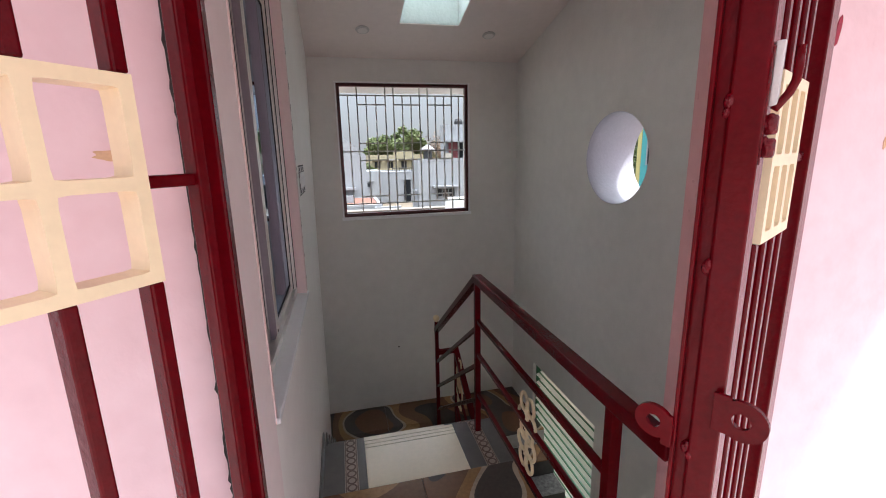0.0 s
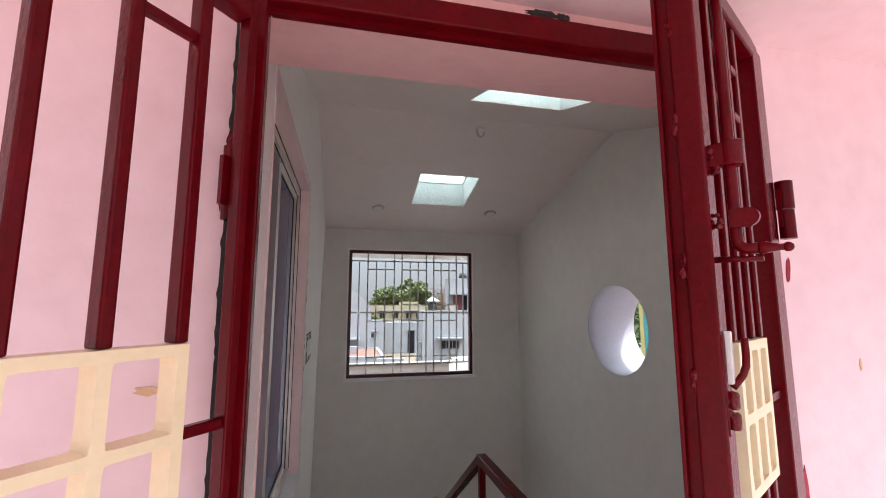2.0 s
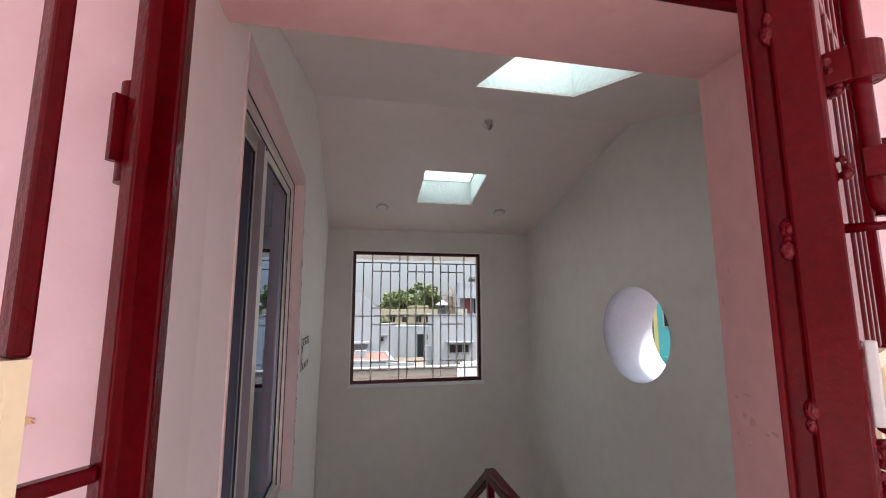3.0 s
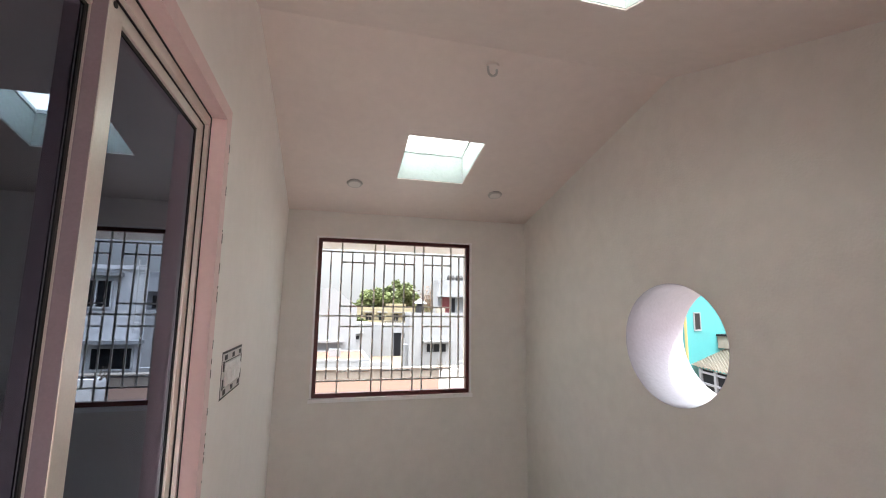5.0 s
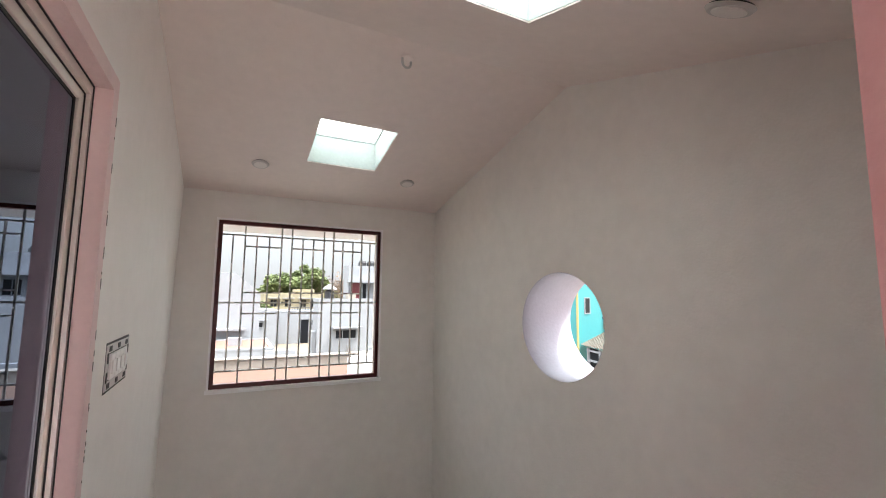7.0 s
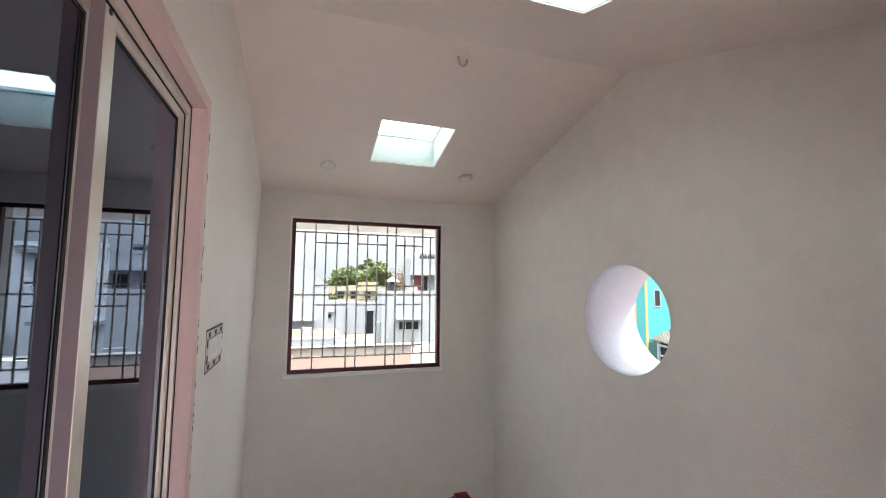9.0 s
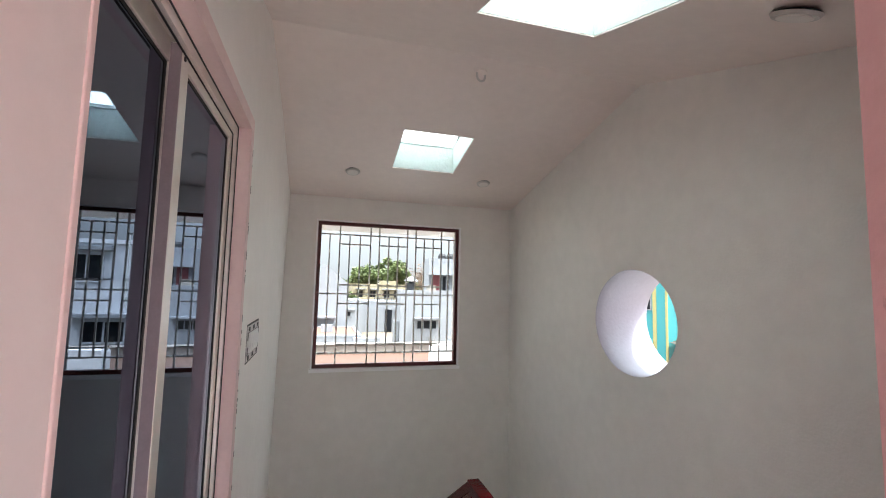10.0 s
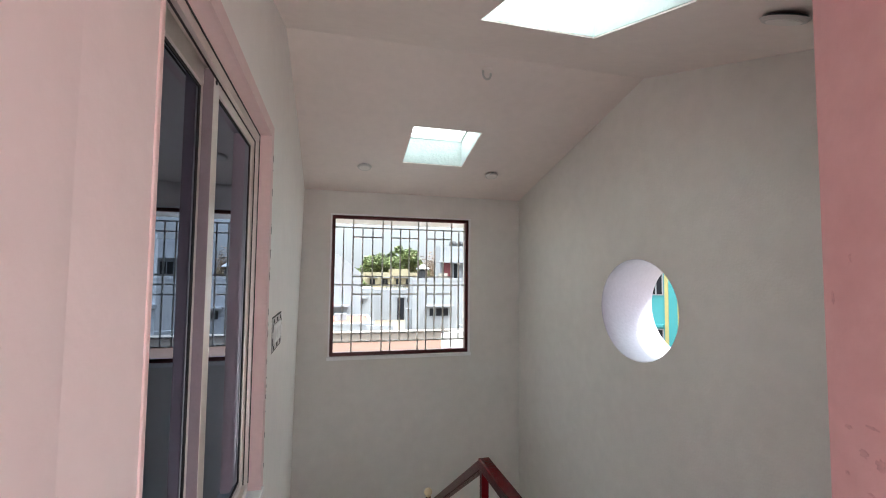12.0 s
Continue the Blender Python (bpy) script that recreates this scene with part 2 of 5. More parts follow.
def slab_with_holes(name, mat, label, axis, lo, hi, u0, u1, v0, v1, holes, extra=None):
    """A wall slab across an axis between lo and hi, made of blocks round rectangular holes (u0, u1, v0, v1)."""
    bm = bmesh.new()
    us = sorted({u0, u1, *[h[0] for h in holes], *[h[1] for h in holes]})
    vs = sorted({v0, v1, *[h[2] for h in holes], *[h[3] for h in holes]})
    place = {"x": lambda u, v, w: (w, u, v), "y": lambda u, v, w: (u, w, v), "z": lambda u, v, w: (u, v, w)}[axis]
    solid = {}
    for i in range(len(us) - 1):
        for j in range(len(vs) - 1):
            cu, cv = (us[i] + us[i + 1]) / 2, (vs[j] + vs[j + 1]) / 2
            solid[i, j] = not any(h[0] < cu < h[1] and h[2] < cv < h[3] for h in holes)
    cache = {}

    def vert(i, j, k):
        if (i, j, k) not in cache:
            cache[i, j, k] = bm.verts.new(place(us[i], vs[j], (lo, hi)[k]))
        return cache[i, j, k]
    for (i, j), s in solid.items():
        if not s:
            continue
        for k in (0, 1):
            bm.faces.new([vert(*q, k) for q in ((i, j), (i + 1, j), (i + 1, j + 1), (i, j + 1))])
        for (di, dj), q in (((-1, 0), ((i, j), (i, j + 1))), ((1, 0), ((i + 1, j), (i + 1, j + 1))), ((0, -1), ((i, j), (i + 1, j))), ((0, 1), ((i, j + 1), (i + 1, j + 1)))):
            if not solid.get((i + di, j + dj), False):
                bm.faces.new([vert(*q[0], 0), vert(*q[1], 0), vert(*q[1], 1), vert(*q[0], 1)])
    if extra:
        extra(bm)
    return structure(name, bm, mat, label)


# ---- walls ----
WX0, WX1, WZ0, WZ1 = 0.078, 1.326, 1.042, 2.272   # far window opening
slab_with_holes("wall_far", GREY_PAINT, "plain grey painted stairwell wall with a square window", "y", YF, YF + 0.2, XL - 0.2, XR + 0.2, -4.2, 2.75,
                [(WX0, WX1, WZ0, WZ1)])

VY0, VY1, VZ0, VZ1 = 0.682, 1.735, 0.965, 2.295   # opening of the sliding window
wall_left = slab_with_holes("wall_left", LIFTED_PAINT, "plain painted stairwell wall beside a sliding window, colour lifted for light", "x", XL - 0.2, XL, VY0, YF, -4.2, 3.2,
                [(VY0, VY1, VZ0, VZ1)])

# the plaster runs out of plumb: the far end leans outwards towards the floor
for v in wall_left.data.vertices:
    if v.co.y > YF - 0.01 and v.co.x > XL - 0.01:
        v.co.x -= min(0.105, max(0.0, 0.022 + 0.0215 * (2.4 - v.co.z)))

structure("wall_left_return", box((XL - 0.2, 0.50, -0.3), (XL, VY0 - 0.001, 3.2)), LIT_PINK, "pink painted return of the wall beside the doorway, paled for light")
HY, HZ, HRY, HRZ = 2.173, 1.568, 0.326, 0.297    # round opening
LY0, LY1, LZ0, LZ1 = 2.20, 3.27, -1.75, -0.43     # louvred window
LIGHT_OPENING = (0.75, 2.05, -2.40, -1.25)          # unseen opening, added to brighten the lower flight
HOLE_N = 64
HS = 0.37
HT = 0.385                                # thickness of that wall


def round_hole(bm):
    for x in (XR, XR + HT):
        inner, outer = [], []
        for k in range(HOLE_N):
            t = 2 * math.pi * k / HOLE_N
            c, s = math.cos(t), math.sin(t)
            g = HS / max(abs(c), abs(s))
            inner.append(bm.verts.new((x, HY + HRY * c, HZ + HRZ * s)))
            outer.append(bm.verts.new((x, HY + g * c, HZ + g * s)))
        for k in range(HOLE_N):
            j = (k + 1) % HOLE_N
            bm.faces.new((inner[k], inner[j], outer[j], outer[k]))


slab_with_holes("wall_right", GREY_PAINT, "plain grey painted stairwell wall with a round opening", "x", XR, XR + HT, YD1, YF, -4.2, 3.2,
                [(HY - HS, HY + HS, HZ - HS, HZ + HS), (LY0, LY1, LZ0, LZ1), LIGHT_OPENING], round_hole)
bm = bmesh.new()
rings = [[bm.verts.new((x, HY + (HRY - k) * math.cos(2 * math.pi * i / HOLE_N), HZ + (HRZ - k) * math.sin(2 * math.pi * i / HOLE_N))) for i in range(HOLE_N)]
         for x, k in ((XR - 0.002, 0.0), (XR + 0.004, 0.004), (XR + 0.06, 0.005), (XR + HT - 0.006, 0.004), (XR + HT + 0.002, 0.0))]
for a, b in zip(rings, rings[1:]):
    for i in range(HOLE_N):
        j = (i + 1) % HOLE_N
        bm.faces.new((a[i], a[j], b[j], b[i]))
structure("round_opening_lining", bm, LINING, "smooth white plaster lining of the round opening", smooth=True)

# the wall with the doorway: pink, its jambs and lintel splayed inwards
DX0, DX1, DZ = -0.090, 0.768, 2.172
structure("wall_door_left", prism([(-4.0, YD0), (DX0, YD0), (XL, 0.50), (XL - 0.2, 0.50), (XL - 0.2, YD1), (-4.0, YD1)], "z", -0.3, 3.3), PINK_PAINT, "pink painted plaster wall beside the terrace doorway")
structure("wall_door_right", prism([(DX1, YD0), (5.0, YD0), (5.0, YD1), (0.898, YD1)], "z", -0.3, 3.3), PINK_PAINT, "pink painted plaster wall beside the terrace doorway")
# Thin skins added over both jambs to hold their lit and bounce-tinted pinks.
structure("jamb_tint_skin", prism([(DX0 + 0.003, YD0 + 0.001), (XL + 0.003, 0.499), (XL - 0.02, 0.499), (DX0 - 0.012, YD0 + 0.001)], "z", 0.0, 2.6), LIT_PINK, "pink painted jamb of the doorway, colour paled for light")
structure("jamb_tint_skin_right", prism([(DX1 - 0.003, YD0 + 0.001), (0.895, YD1 + 0.001), (0.92, YD1 + 0.001), (DX1 + 0.014, YD0 + 0.001)], "z", 0.0, 2.6), BOUNCE_PINK, "pink painted jamb of the doorway, colour deepened for bounce")
bm = bmesh.new()
sec = [(YD0, DZ), (YD1, 2.258), (YD1, 3.3), (YD0, 3.3)]
ends = []
for k in (0, 1):
    ends.append([bm.verts.new(((DX0 - (y - YD0) * 0.138, DX1 + (y - YD0) * 0.382)[k], y, z)) for y, z in sec])
bm.faces.new(ends[0])
bm.faces.new(ends[1][::-1])
for i in range(4):
    bm.faces.new((ends[0][i], ends[1][i], ends[1][(i + 1) % 4], ends[0][(i + 1) % 4]))
structure("wall_door_lintel", bm, BOUNCE_PINK, "pink painted plaster lintel over the terrace doorway")
structure("wall_door_below", box((XL - 0.2, YD0 + 0.004, -4.2), (XR + 0.2, YD1 - 0.004, -0.302)), GREY_PAINT, "plain wall under the doorway")

# ceiling: two slopes with a skylight shaft through each
SK_FAR = (0.60, 1.075, 2.755, 3.235)
SK_NEAR = (0.622, 1.105, 0.99, 1.488)
for nm, (x0, x1, y0, y1), ya, yb in (("far", SK_FAR, RIDGE_Y, YF + 0.2), ("near", SK_NEAR, YD1 - 0.1, RIDGE_Y)):
    bm = bmesh.new()
    xs, ys = [XL - 0.15, x0, x1, XR + 0.15], [ya, y0, y1, yb]
    for i in range(3):
        for j in range(3):
            if i == 1 and j == 1:
                continue
            a, b, c, d = xs[i], xs[i + 1], ys[j], ys[j + 1]
            lower = [bm.verts.new((x, y, ceiling_z(y))) for x, y in ((a, c), (b, c), (b, d), (a, d))]
            upper = [bm.verts.new((x, y, ceiling_z(y) + 0.14)) for x, y in ((a, c), (b, c), (b, d), (a, d))]
            bm.faces.new(lower)
            bm.faces.new(upper[::-1])
    # shaft sides
    rim = [(x0, y0), (x1, y0), (x1, y1), (x0, y1)]
    for k in range(4):
        (ax, ay), (bx, by) = rim[k], rim[(k + 1) % 4]
        q = [bm.verts.new(v) for v in ((ax, ay, ceiling_z(ay)), (bx, by, ceiling_z(by)), (bx, by, ceiling_z(by) + 0.14), (ax, ay, ceiling_z(ay) + 0.14))]
        bm.faces.new(q)
    bmesh.ops.remove_doubles(bm, verts=bm.verts, dist=1e-5)
    structure("ceiling_" + nm, bm, CEILING_PAINT, "sloping painted ceiling with a square skylight")

# skylight kerbs: white shafts above the roof, closed by a milky sheet
# Grey of the ledges added to draw a shadow line between shaft and sheet.
LEDGE_GREY = material("shadow_line_grey", (0.60, 0.645, 0.625), 0.8, vary=0.25, scale=14, bump=0.4)
SKY_SHEET = sheet_material("milky_roof_sheet", (0.87, 0.92, 0.90))
for nm, (x0, x1, y0, y1) in (("far", SK_FAR), ("near", SK_NEAR)):
    sk = thing("skylight", "square skylight shaft lined white and closed by a milky sheet", "skylight", group="skylights in the ceiling")
    t = 0.08
    for a, b, c, d in ((x0 - t, x0 + 0.003, y0 - t, y1 + t), (x1 - 0.003, x1 + t, y0 - t, y1 + t), (x0, x1, y0 - t, y0 + 0.003), (x0, x1, y1 - 0.003, y1 + t)):
        bm = bmesh.new()
        vs = [bm.verts.new((x, y, ceiling_z(y) + h)) for h in (0.006, 0.212) for x, y in ((a, c), (b, c), (b, d), (a, d))]
        for f in ((3, 2, 1, 0), (4, 5, 6, 7), (0, 1, 5, 4), (1, 2, 6, 5), (2, 3, 7, 6), (3, 0, 4, 7)):
            bm.faces.new([vs[i] for i in f])
        part("shaft_side", bm, SHAFT_PLASTER, sk)
    bm = bmesh.new()
    vs = [bm.verts.new((x, y, ceiling_z(y) + h)) for h in (0.217, 0.223) for x, y in ((x0 - t, y0 - t), (x1 + t, y0 - t), (x1 + t, y1 + t), (x0 - t, y1 + t))]
    for f in ((3, 2, 1, 0), (4, 5, 6, 7), (0, 1, 5, 4), (1, 2, 6, 5), (2, 3, 7, 6), (3, 0, 4, 7)):
        bm.faces.new([vs[i] for i in f])
    for a, b, c, d in ((x0 + 0.003, x0 + 0.012, y0 + 0.003, y1 - 0.003), (x1 - 0.012, x1 - 0.003, y0 + 0.003, y1 - 0.003), (x0 + 0.012, x1 - 0.012, y0 + 0.003, y0 + 0.012), (x0 + 0.012, x1 - 0.012, y1 - 0.012, y1 - 0.003)):
        shadow_ledge = bmesh.new()
        vs = [shadow_ledge.verts.new((x, y, ceiling_z(y) + h)) for h in (0.196, 0.2165) for x, y in ((a, c), (b, c), (b, d), (a, d))]
        for f in ((3, 2, 1, 0), (4, 5, 6, 7), (0, 1, 5, 4), (1, 2, 6, 5), (2, 3, 7, 6), (3, 0, 4, 7)):
            shadow_ledge.faces.new([vs[i] for i in f])
        part("shadow_ledge", shadow_ledge, LEDGE_GREY, sk, "grey ledge added for the shadow line under the sheet")
    part("pane", bm, SKY_SHEET, sk, "milky white roof sheet")

# floors and stairs
TILE_DARK = material("dark_tile", (0.05, 0.045, 0.042), 0.25, vary=0.25, scale=18)
CONCRETE = material("weathered_concrete", (0.36, 0.34, 0.31), 0.85, vary=0.2, scale=3, bump=0.5, stain=0.5)
STEPS, RISE, RUN, Y_TOP = 6, 1.0 / 6, 0.215, 1.915
structure("floor_landing", box((XL, YD1, -0.16), (0.885, Y_TOP - 0.02, -0.012)), CONCRETE, "concrete slab of the top landing")
structure("floor_half_landing", box((XL - 0.12, 3.0, ZLOW - 0.15), (XR, YF, ZLOW - 0.012)), CONCRETE, "concrete slab of the half landing")
bm = bmesh.new()
for k in range(1, STEPS):
    add_box(bm, (XL - 0.1, Y_TOP + (k - 1) * RUN, -k * RISE - 0.30), (0.885, Y_TOP + k * RUN + (0.0 if k < STEPS - 1 else 0.1), -k * RISE - 0.001 * k))
structure("stairs_upper", bm, TILE_DARK, "dark tiled upper flight of stairs")
bm = bmesh.new()
for k in range(1, 9):
    add_box(bm, (0.905, 3.0 - k * RUN, ZLOW - k * RISE - 0.3), (XR, 3.0 - (k - 1) * RUN, ZLOW - k * RISE - 0.001 * k))
structure("stairs_lower", bm, TILE_DARK, "dark tiled lower flight of stairs")
structure("floor_lower", box((XL, YD1, -2.7), (XR, YF, -2.55)), CONCRETE, "concrete floor at the foot of the stairs")
TERRACE = material("weathered_terracotta_terrace", (0.36, 0.295, 0.265), 0.8, vary=0.1, scale=3, bump=0.4, stain=0.3)
structure("floor_terrace", box((-4.0, -6.0, -0.3), (5.0, YD0 + 0.34, -0.004)), TERRACE, "weathered terracotta terrace floor outside the door")
for nm, a, b in (("south", (-4.0, -6.2, -0.3), (5.0, -6.0, 1.0)), ("west", (-4.2, -6.2, -0.3), (-4.0, YD1, 1.0)), ("east", (5.0, -6.2, -0.3), (5.2, YD1, 1.0))):
    structure("parapet_" + nm, box(a, b), PINK_PAINT, "low pink painted terrace parapet")
SHADE_X1, SHADE_OUT = 1.395, 0.85
structure("sunshade_slab", box((-1.3, YD0 - SHADE_OUT, 2.222), (SHADE_X1, YD0, 2.31)), PINK_PAINT, "pink painted concrete sunshade slab over the doorway")


# ---- the folding gate in the doorway ----
POST_Y0, POST_Y1 = 0.163, 0.207
gate_frame = thing("steel_gateway", "dark red painted steel gateway set in the doorway", "gate", (0, 0, 0))
part("post", box((-0.092, 0.185, 0.0), (-0.058, POST_Y1, 2.172), 0.003), RED_METAL, gate_frame)
part("post", box((0.716, POST_Y0, 0.0), (0.752, POST_Y1, 2.172), 0.003), RED_METAL, gate_frame)
bm = box((-0.058, POST_Y0, 2.134), (0.716, POST_Y1, 2.172), 0.003)
add_box(bm, (-0.058, POST_Y0 + 0.018, 2.126), (0.716, POST_Y0 + 0.024, 2.1345))
part("top_rail", bm, RED_METAL, gate_frame)

LEAF_W = 0.366
Z_LEAF0, Z_LEAF1 = 0.03, 2.112
GRID_U, GRID_CELL, GRID_Z0, GRID_Z1 = 0.056, 0.069, 1.514, 1.684


def grid_mesh(cols, rows, u0, cell, z0, z1, t, depth):
    """A flat cast grid in one piece, with rounded corners in each opening."""
    bm = bmesh.new()
    dz = (z1 - z0) / rows
    ux = [u0 - t / 2] + [u0 + i * cell for i in range(1, cols)] + [u0 + cols * cell + t / 2]
    zx = [z0 - t / 2] + [z0 + j * dz for j in range(1, rows)] + [z1 + t / 2]
    side = [k / 8 for k in range(8)]
    ring = [(-1 + 2 * q, -1) for q in side] + [(1, -1 + 2 * q) for q in side] + [(1 - 2 * q, 1) for q in side] + [(-1, 1 - 2 * q) for q in side]
    for i in range(cols):
        for j in range(rows):
            cu, cz = u0 + (i + 0.5) * cell, z0 + (j + 0.5) * dz
            a, b, rad = cell / 2 - t / 2, dz / 2 - t / 2, t * 0.3
            inner, outer = [], []
            for p, q in ring:
                x, z = p * a, q * b
                if abs(x) > a - rad and abs(z) > b - rad:
                    c = Vector((math.copysign(a - rad, x), math.copysign(b - rad, z)))
                    d = (Vector((x, z)) - c)
                    x, z = c + d.normalized() * rad if d.length > 1e-6 else c
                inner.append((cu + x, cz + z))
                outer.append((ux[i] + (ux[i + 1] - ux[i]) * (p + 1) / 2, zx[j] + (zx[j + 1] - zx[j]) * (q + 1) / 2))
            loops = [[bm.verts.new((x, y, z)) for x, z in pts] for pts in (inner, outer) for y in (-depth / 2, depth / 2)]
            n = len(ring)
            for k in range(n):
                m = (k + 1) % n
                bm.faces.new((loops[0][k], loops[0][m], loops[2][m], loops[2][k]))
                bm.faces.new((loops[1][k], loops[3][k], loops[3][m], loops[1][m]))
                bm.faces.new((loops[0][k], loops[1][k], loops[1][m], loops[0][m]))
                s = k // 8
                if (s == 0 and j == 0) or (s == 2 and j == rows - 1) or (s == 1 and i == cols - 1) or (s == 3 and i == 0):
                    bm.faces.new((loops[2][k], loops[2][m], loops[3][m], loops[3][k]))
    bmesh.ops.remove_doubles(bm, verts=bm.verts, dist=1e-5)
    return bm


def gate_leaf(label, pose_m, side, shift=0.0, cell=GRID_CELL, s0=0.0, s=0.012, fw=0.048, top=Z_LEAF1, grid0=GRID_Z0, grid1=GRID_Z1):
    """A leaf along its own +x from the hinge; side: -1 where the bolt is on its -y face."""
    leaf = thing("gate_leaf", label, "gate", group="leaves of the folding gate")
    mid = (s0 + s) / 2 if s0 else s
    part("hinge_stile", box((s0, -0.010, Z_LEAF0), (mid, 0.010, top), 0.002), RED_METAL, leaf)
    if s0:
        part("inner_stile", box((mid + 0.002, -0.012, Z_LEAF0), (s, 0.012, top), 0.002), RED_METAL, leaf)
    part("free_stile", box((LEAF_W - fw, -0.0105, Z_LEAF0), (LEAF_W, 0.0155, top), 0.0025), RED_METAL, leaf)
    for z in (Z_LEAF0 + 0.016, top - 0.016):
        part("rail", box((s, -0.014, z - 0.014), (LEAF_W - fw, 0.014, z + 0.014), 0.003), RED_METAL, leaf)
    us = [GRID_U + shift + i * cell for i in range(4)]
    for g0, g1 in ((grid0, grid1), (0.52, 0.712)):
        part("cream_grid", grid_mesh(3, 2, GRID_U + shift, cell, g0, g1, 0.0112, 0.028), CREAM_METAL, leaf, "cream painted square grid panel")
        zc = (g0 + g1) / 2
        part("cross_bar", bar((s, 0, zc), (us[0] - 0.007, 0, zc), 0.012, 0.012, 0.002), RED_METAL, leaf)
        part("cross_bar", bar((us[3] + 0.007, 0, zc), (LEAF_W - fw, 0, zc), 0.012, 0.012, 0.002), RED_METAL, leaf)
    for u in us:
        for z0, z1 in ((grid1 + 0.0062, top - 0.03), (0.712 + 0.0062, grid0 - 0.0062), (Z_LEAF0 + 0.03, 0.52 - 0.0062)):
            part("upright_bar", bar((u, 0, z0), (u, 0, z1), 0.013, 0.022, 0.0025), RED_METAL, leaf)
    crossings = ((0, 1, 2.022), (2, 3, 2.022)) if not s0 else tuple((k, k + 1, z) for k in range(3) for z in (1.975, 2.042))
    for a, b, z in crossings:
        part("cross_bar", bar((us[a] + 0.006, 0, z), (us[b] - 0.006, 0, z), 0.022 if s0 else 0.012, 0.011, 0.002), RED_METAL, leaf)
    for z in (0.35, 1.878):
        bm = tube([(0.0, side * 0.020, z - 0.046), (0.0, side * 0.020, z - 0.001)], 0.011, 24)
        add_tube(bm, [(0.0, side * 0.020, z + 0.001), (0.0, side * 0.020, z + 0.046)], 0.012, 24)
        add_box(bm, (-0.008, side * 0.019, z - 0.03), (max(0.02, s0 + 0.01), side * 0.0125, z + 0.03))
        part("hinge", bm, RED_METAL, leaf, "painted barrel hinge")
    leaf.matrix_world = pose_m
    return leaf


left_leaf = gate_leaf("dark red steel gate leaf with cream grid, folded open", pose(-0.069, 0.153, 0, 0, 0, 180 + 52), -1, 0.012)
right_leaf = gate_leaf("dark red steel gate leaf with bolts, half open", pose(0.724, 0.148, 0, 0, 0, 180 + 29.0), 1, 0.124, 0.038, 0.012, 0.078, 0.026, 2.14, 1.530, 1.682)

# stop strip, bolt, latch and padlock lugs on the leaf that carries the bolts
L = LEAF_W
bm = box((L - 0.016, -0.0265, Z_LEAF0), (L - 0.006, -0.0108, 2.14), 0.002)
add_box(bm, (L - 0.010, -0.0265, Z_LEAF0), (L + 0.002, -0.0225, 2.14), 0.001)
strip = part("stop_strip", bm, RED_METAL, right_leaf, "welded flat stop strip")
WELD = material("lumpy_red_paint", (0.11, 0.001, 0.005), 0.12, vary=0.4, scale=160, bump=0.8, bump_scale=260, spec=0.3)
wrng = random.Random(21)
for z in (0.62, 0.86, 1.10, 1.309, 1.511, 1.651, 1.769, 1.922, 2.037):
    bm = bmesh.new()
    for k in range(4):
        c = (L - 0.004 + wrng.uniform(-0.002, 0.002), -0.0115 + wrng.uniform(-0.003, 0.003), z + wrng.uniform(-0.009, 0.009))
        bmesh.ops.create_icosphere(bm, subdivisions=2, radius=wrng.uniform(0.003, 0.0052), matrix=Matrix.Translation(c) @ Matrix.Diagonal((1, 1, 1.5, 1)))
    part("weld_bead", bm, WELD, strip, "lumpy painted weld bead", smooth=True)
BU, BY = L - 0.026, 0.0305
arc = [(BU, BY + 0.010 * (1 - math.cos(q)), 1.794 - 0.010 * math.sin(q)) for q in (math.pi / 2 * k / 6 for k in range(1, 7))]
bm = tube([(BU, BY, 2.146), (BU, BY, 1.86), (BU, BY, 1.796)] + arc + [(BU, BY + 0.024, 1.784)], 0.0056, 20)
part("tower_bolt", bm, RED_METAL, right_leaf, "thick painted tower bolt rod", smooth=True)
bm = tube([(BU, BY + 0.018, 1.784), (BU, BY + 0.020, 1.784), (BU, BY + 0.026, 1.7838), (BU, BY + 0.034, 1.7832), (BU, BY + 0.038, 1.783)], [0.0058, 0.0068, 0.0052, 0.0032, 0.0034], 18)
add_ball(bm, (BU, BY + 0.0405, 1.783), 0.0047, 14)
part("bolt_knob", bm, RED_METAL, right_leaf, "turned bolt knob", smooth=True)
for z in (1.884, 2.098):
    bm = tube([(BU, BY + 0.002, z - 0.013), (BU, BY + 0.002, z - 0.012), (BU, BY + 0.002, z + 0.012), (BU, BY + 0.002, z + 0.013)], [0.0100, 0.0112, 0.0112, 0.0100], 20)
    add_box(bm, (BU - 0.003, 0.0145, z - 0.012), (BU + 0.010, BY, z + 0.012), 0.001)
    part("bolt_collar", bm, RED_METAL, right_leaf, smooth=False)
    bm = bmesh.new()
    for k in range(7):
        c = (BU + 0.008 + wrng.uniform(-0.003, 0.003), 0.018 + wrng.uniform(-0.003, 0.003), z + wrng.uniform(-0.018, 0.014))
        bmesh.ops.create_icosphere(bm, subdivisions=2, radius=wrng.uniform(0.0025, 0.0045), matrix=Matrix.Translation(c))
    part("weld_bead", bm, WELD, right_leaf, "lumpy painted weld bead", smooth=True)
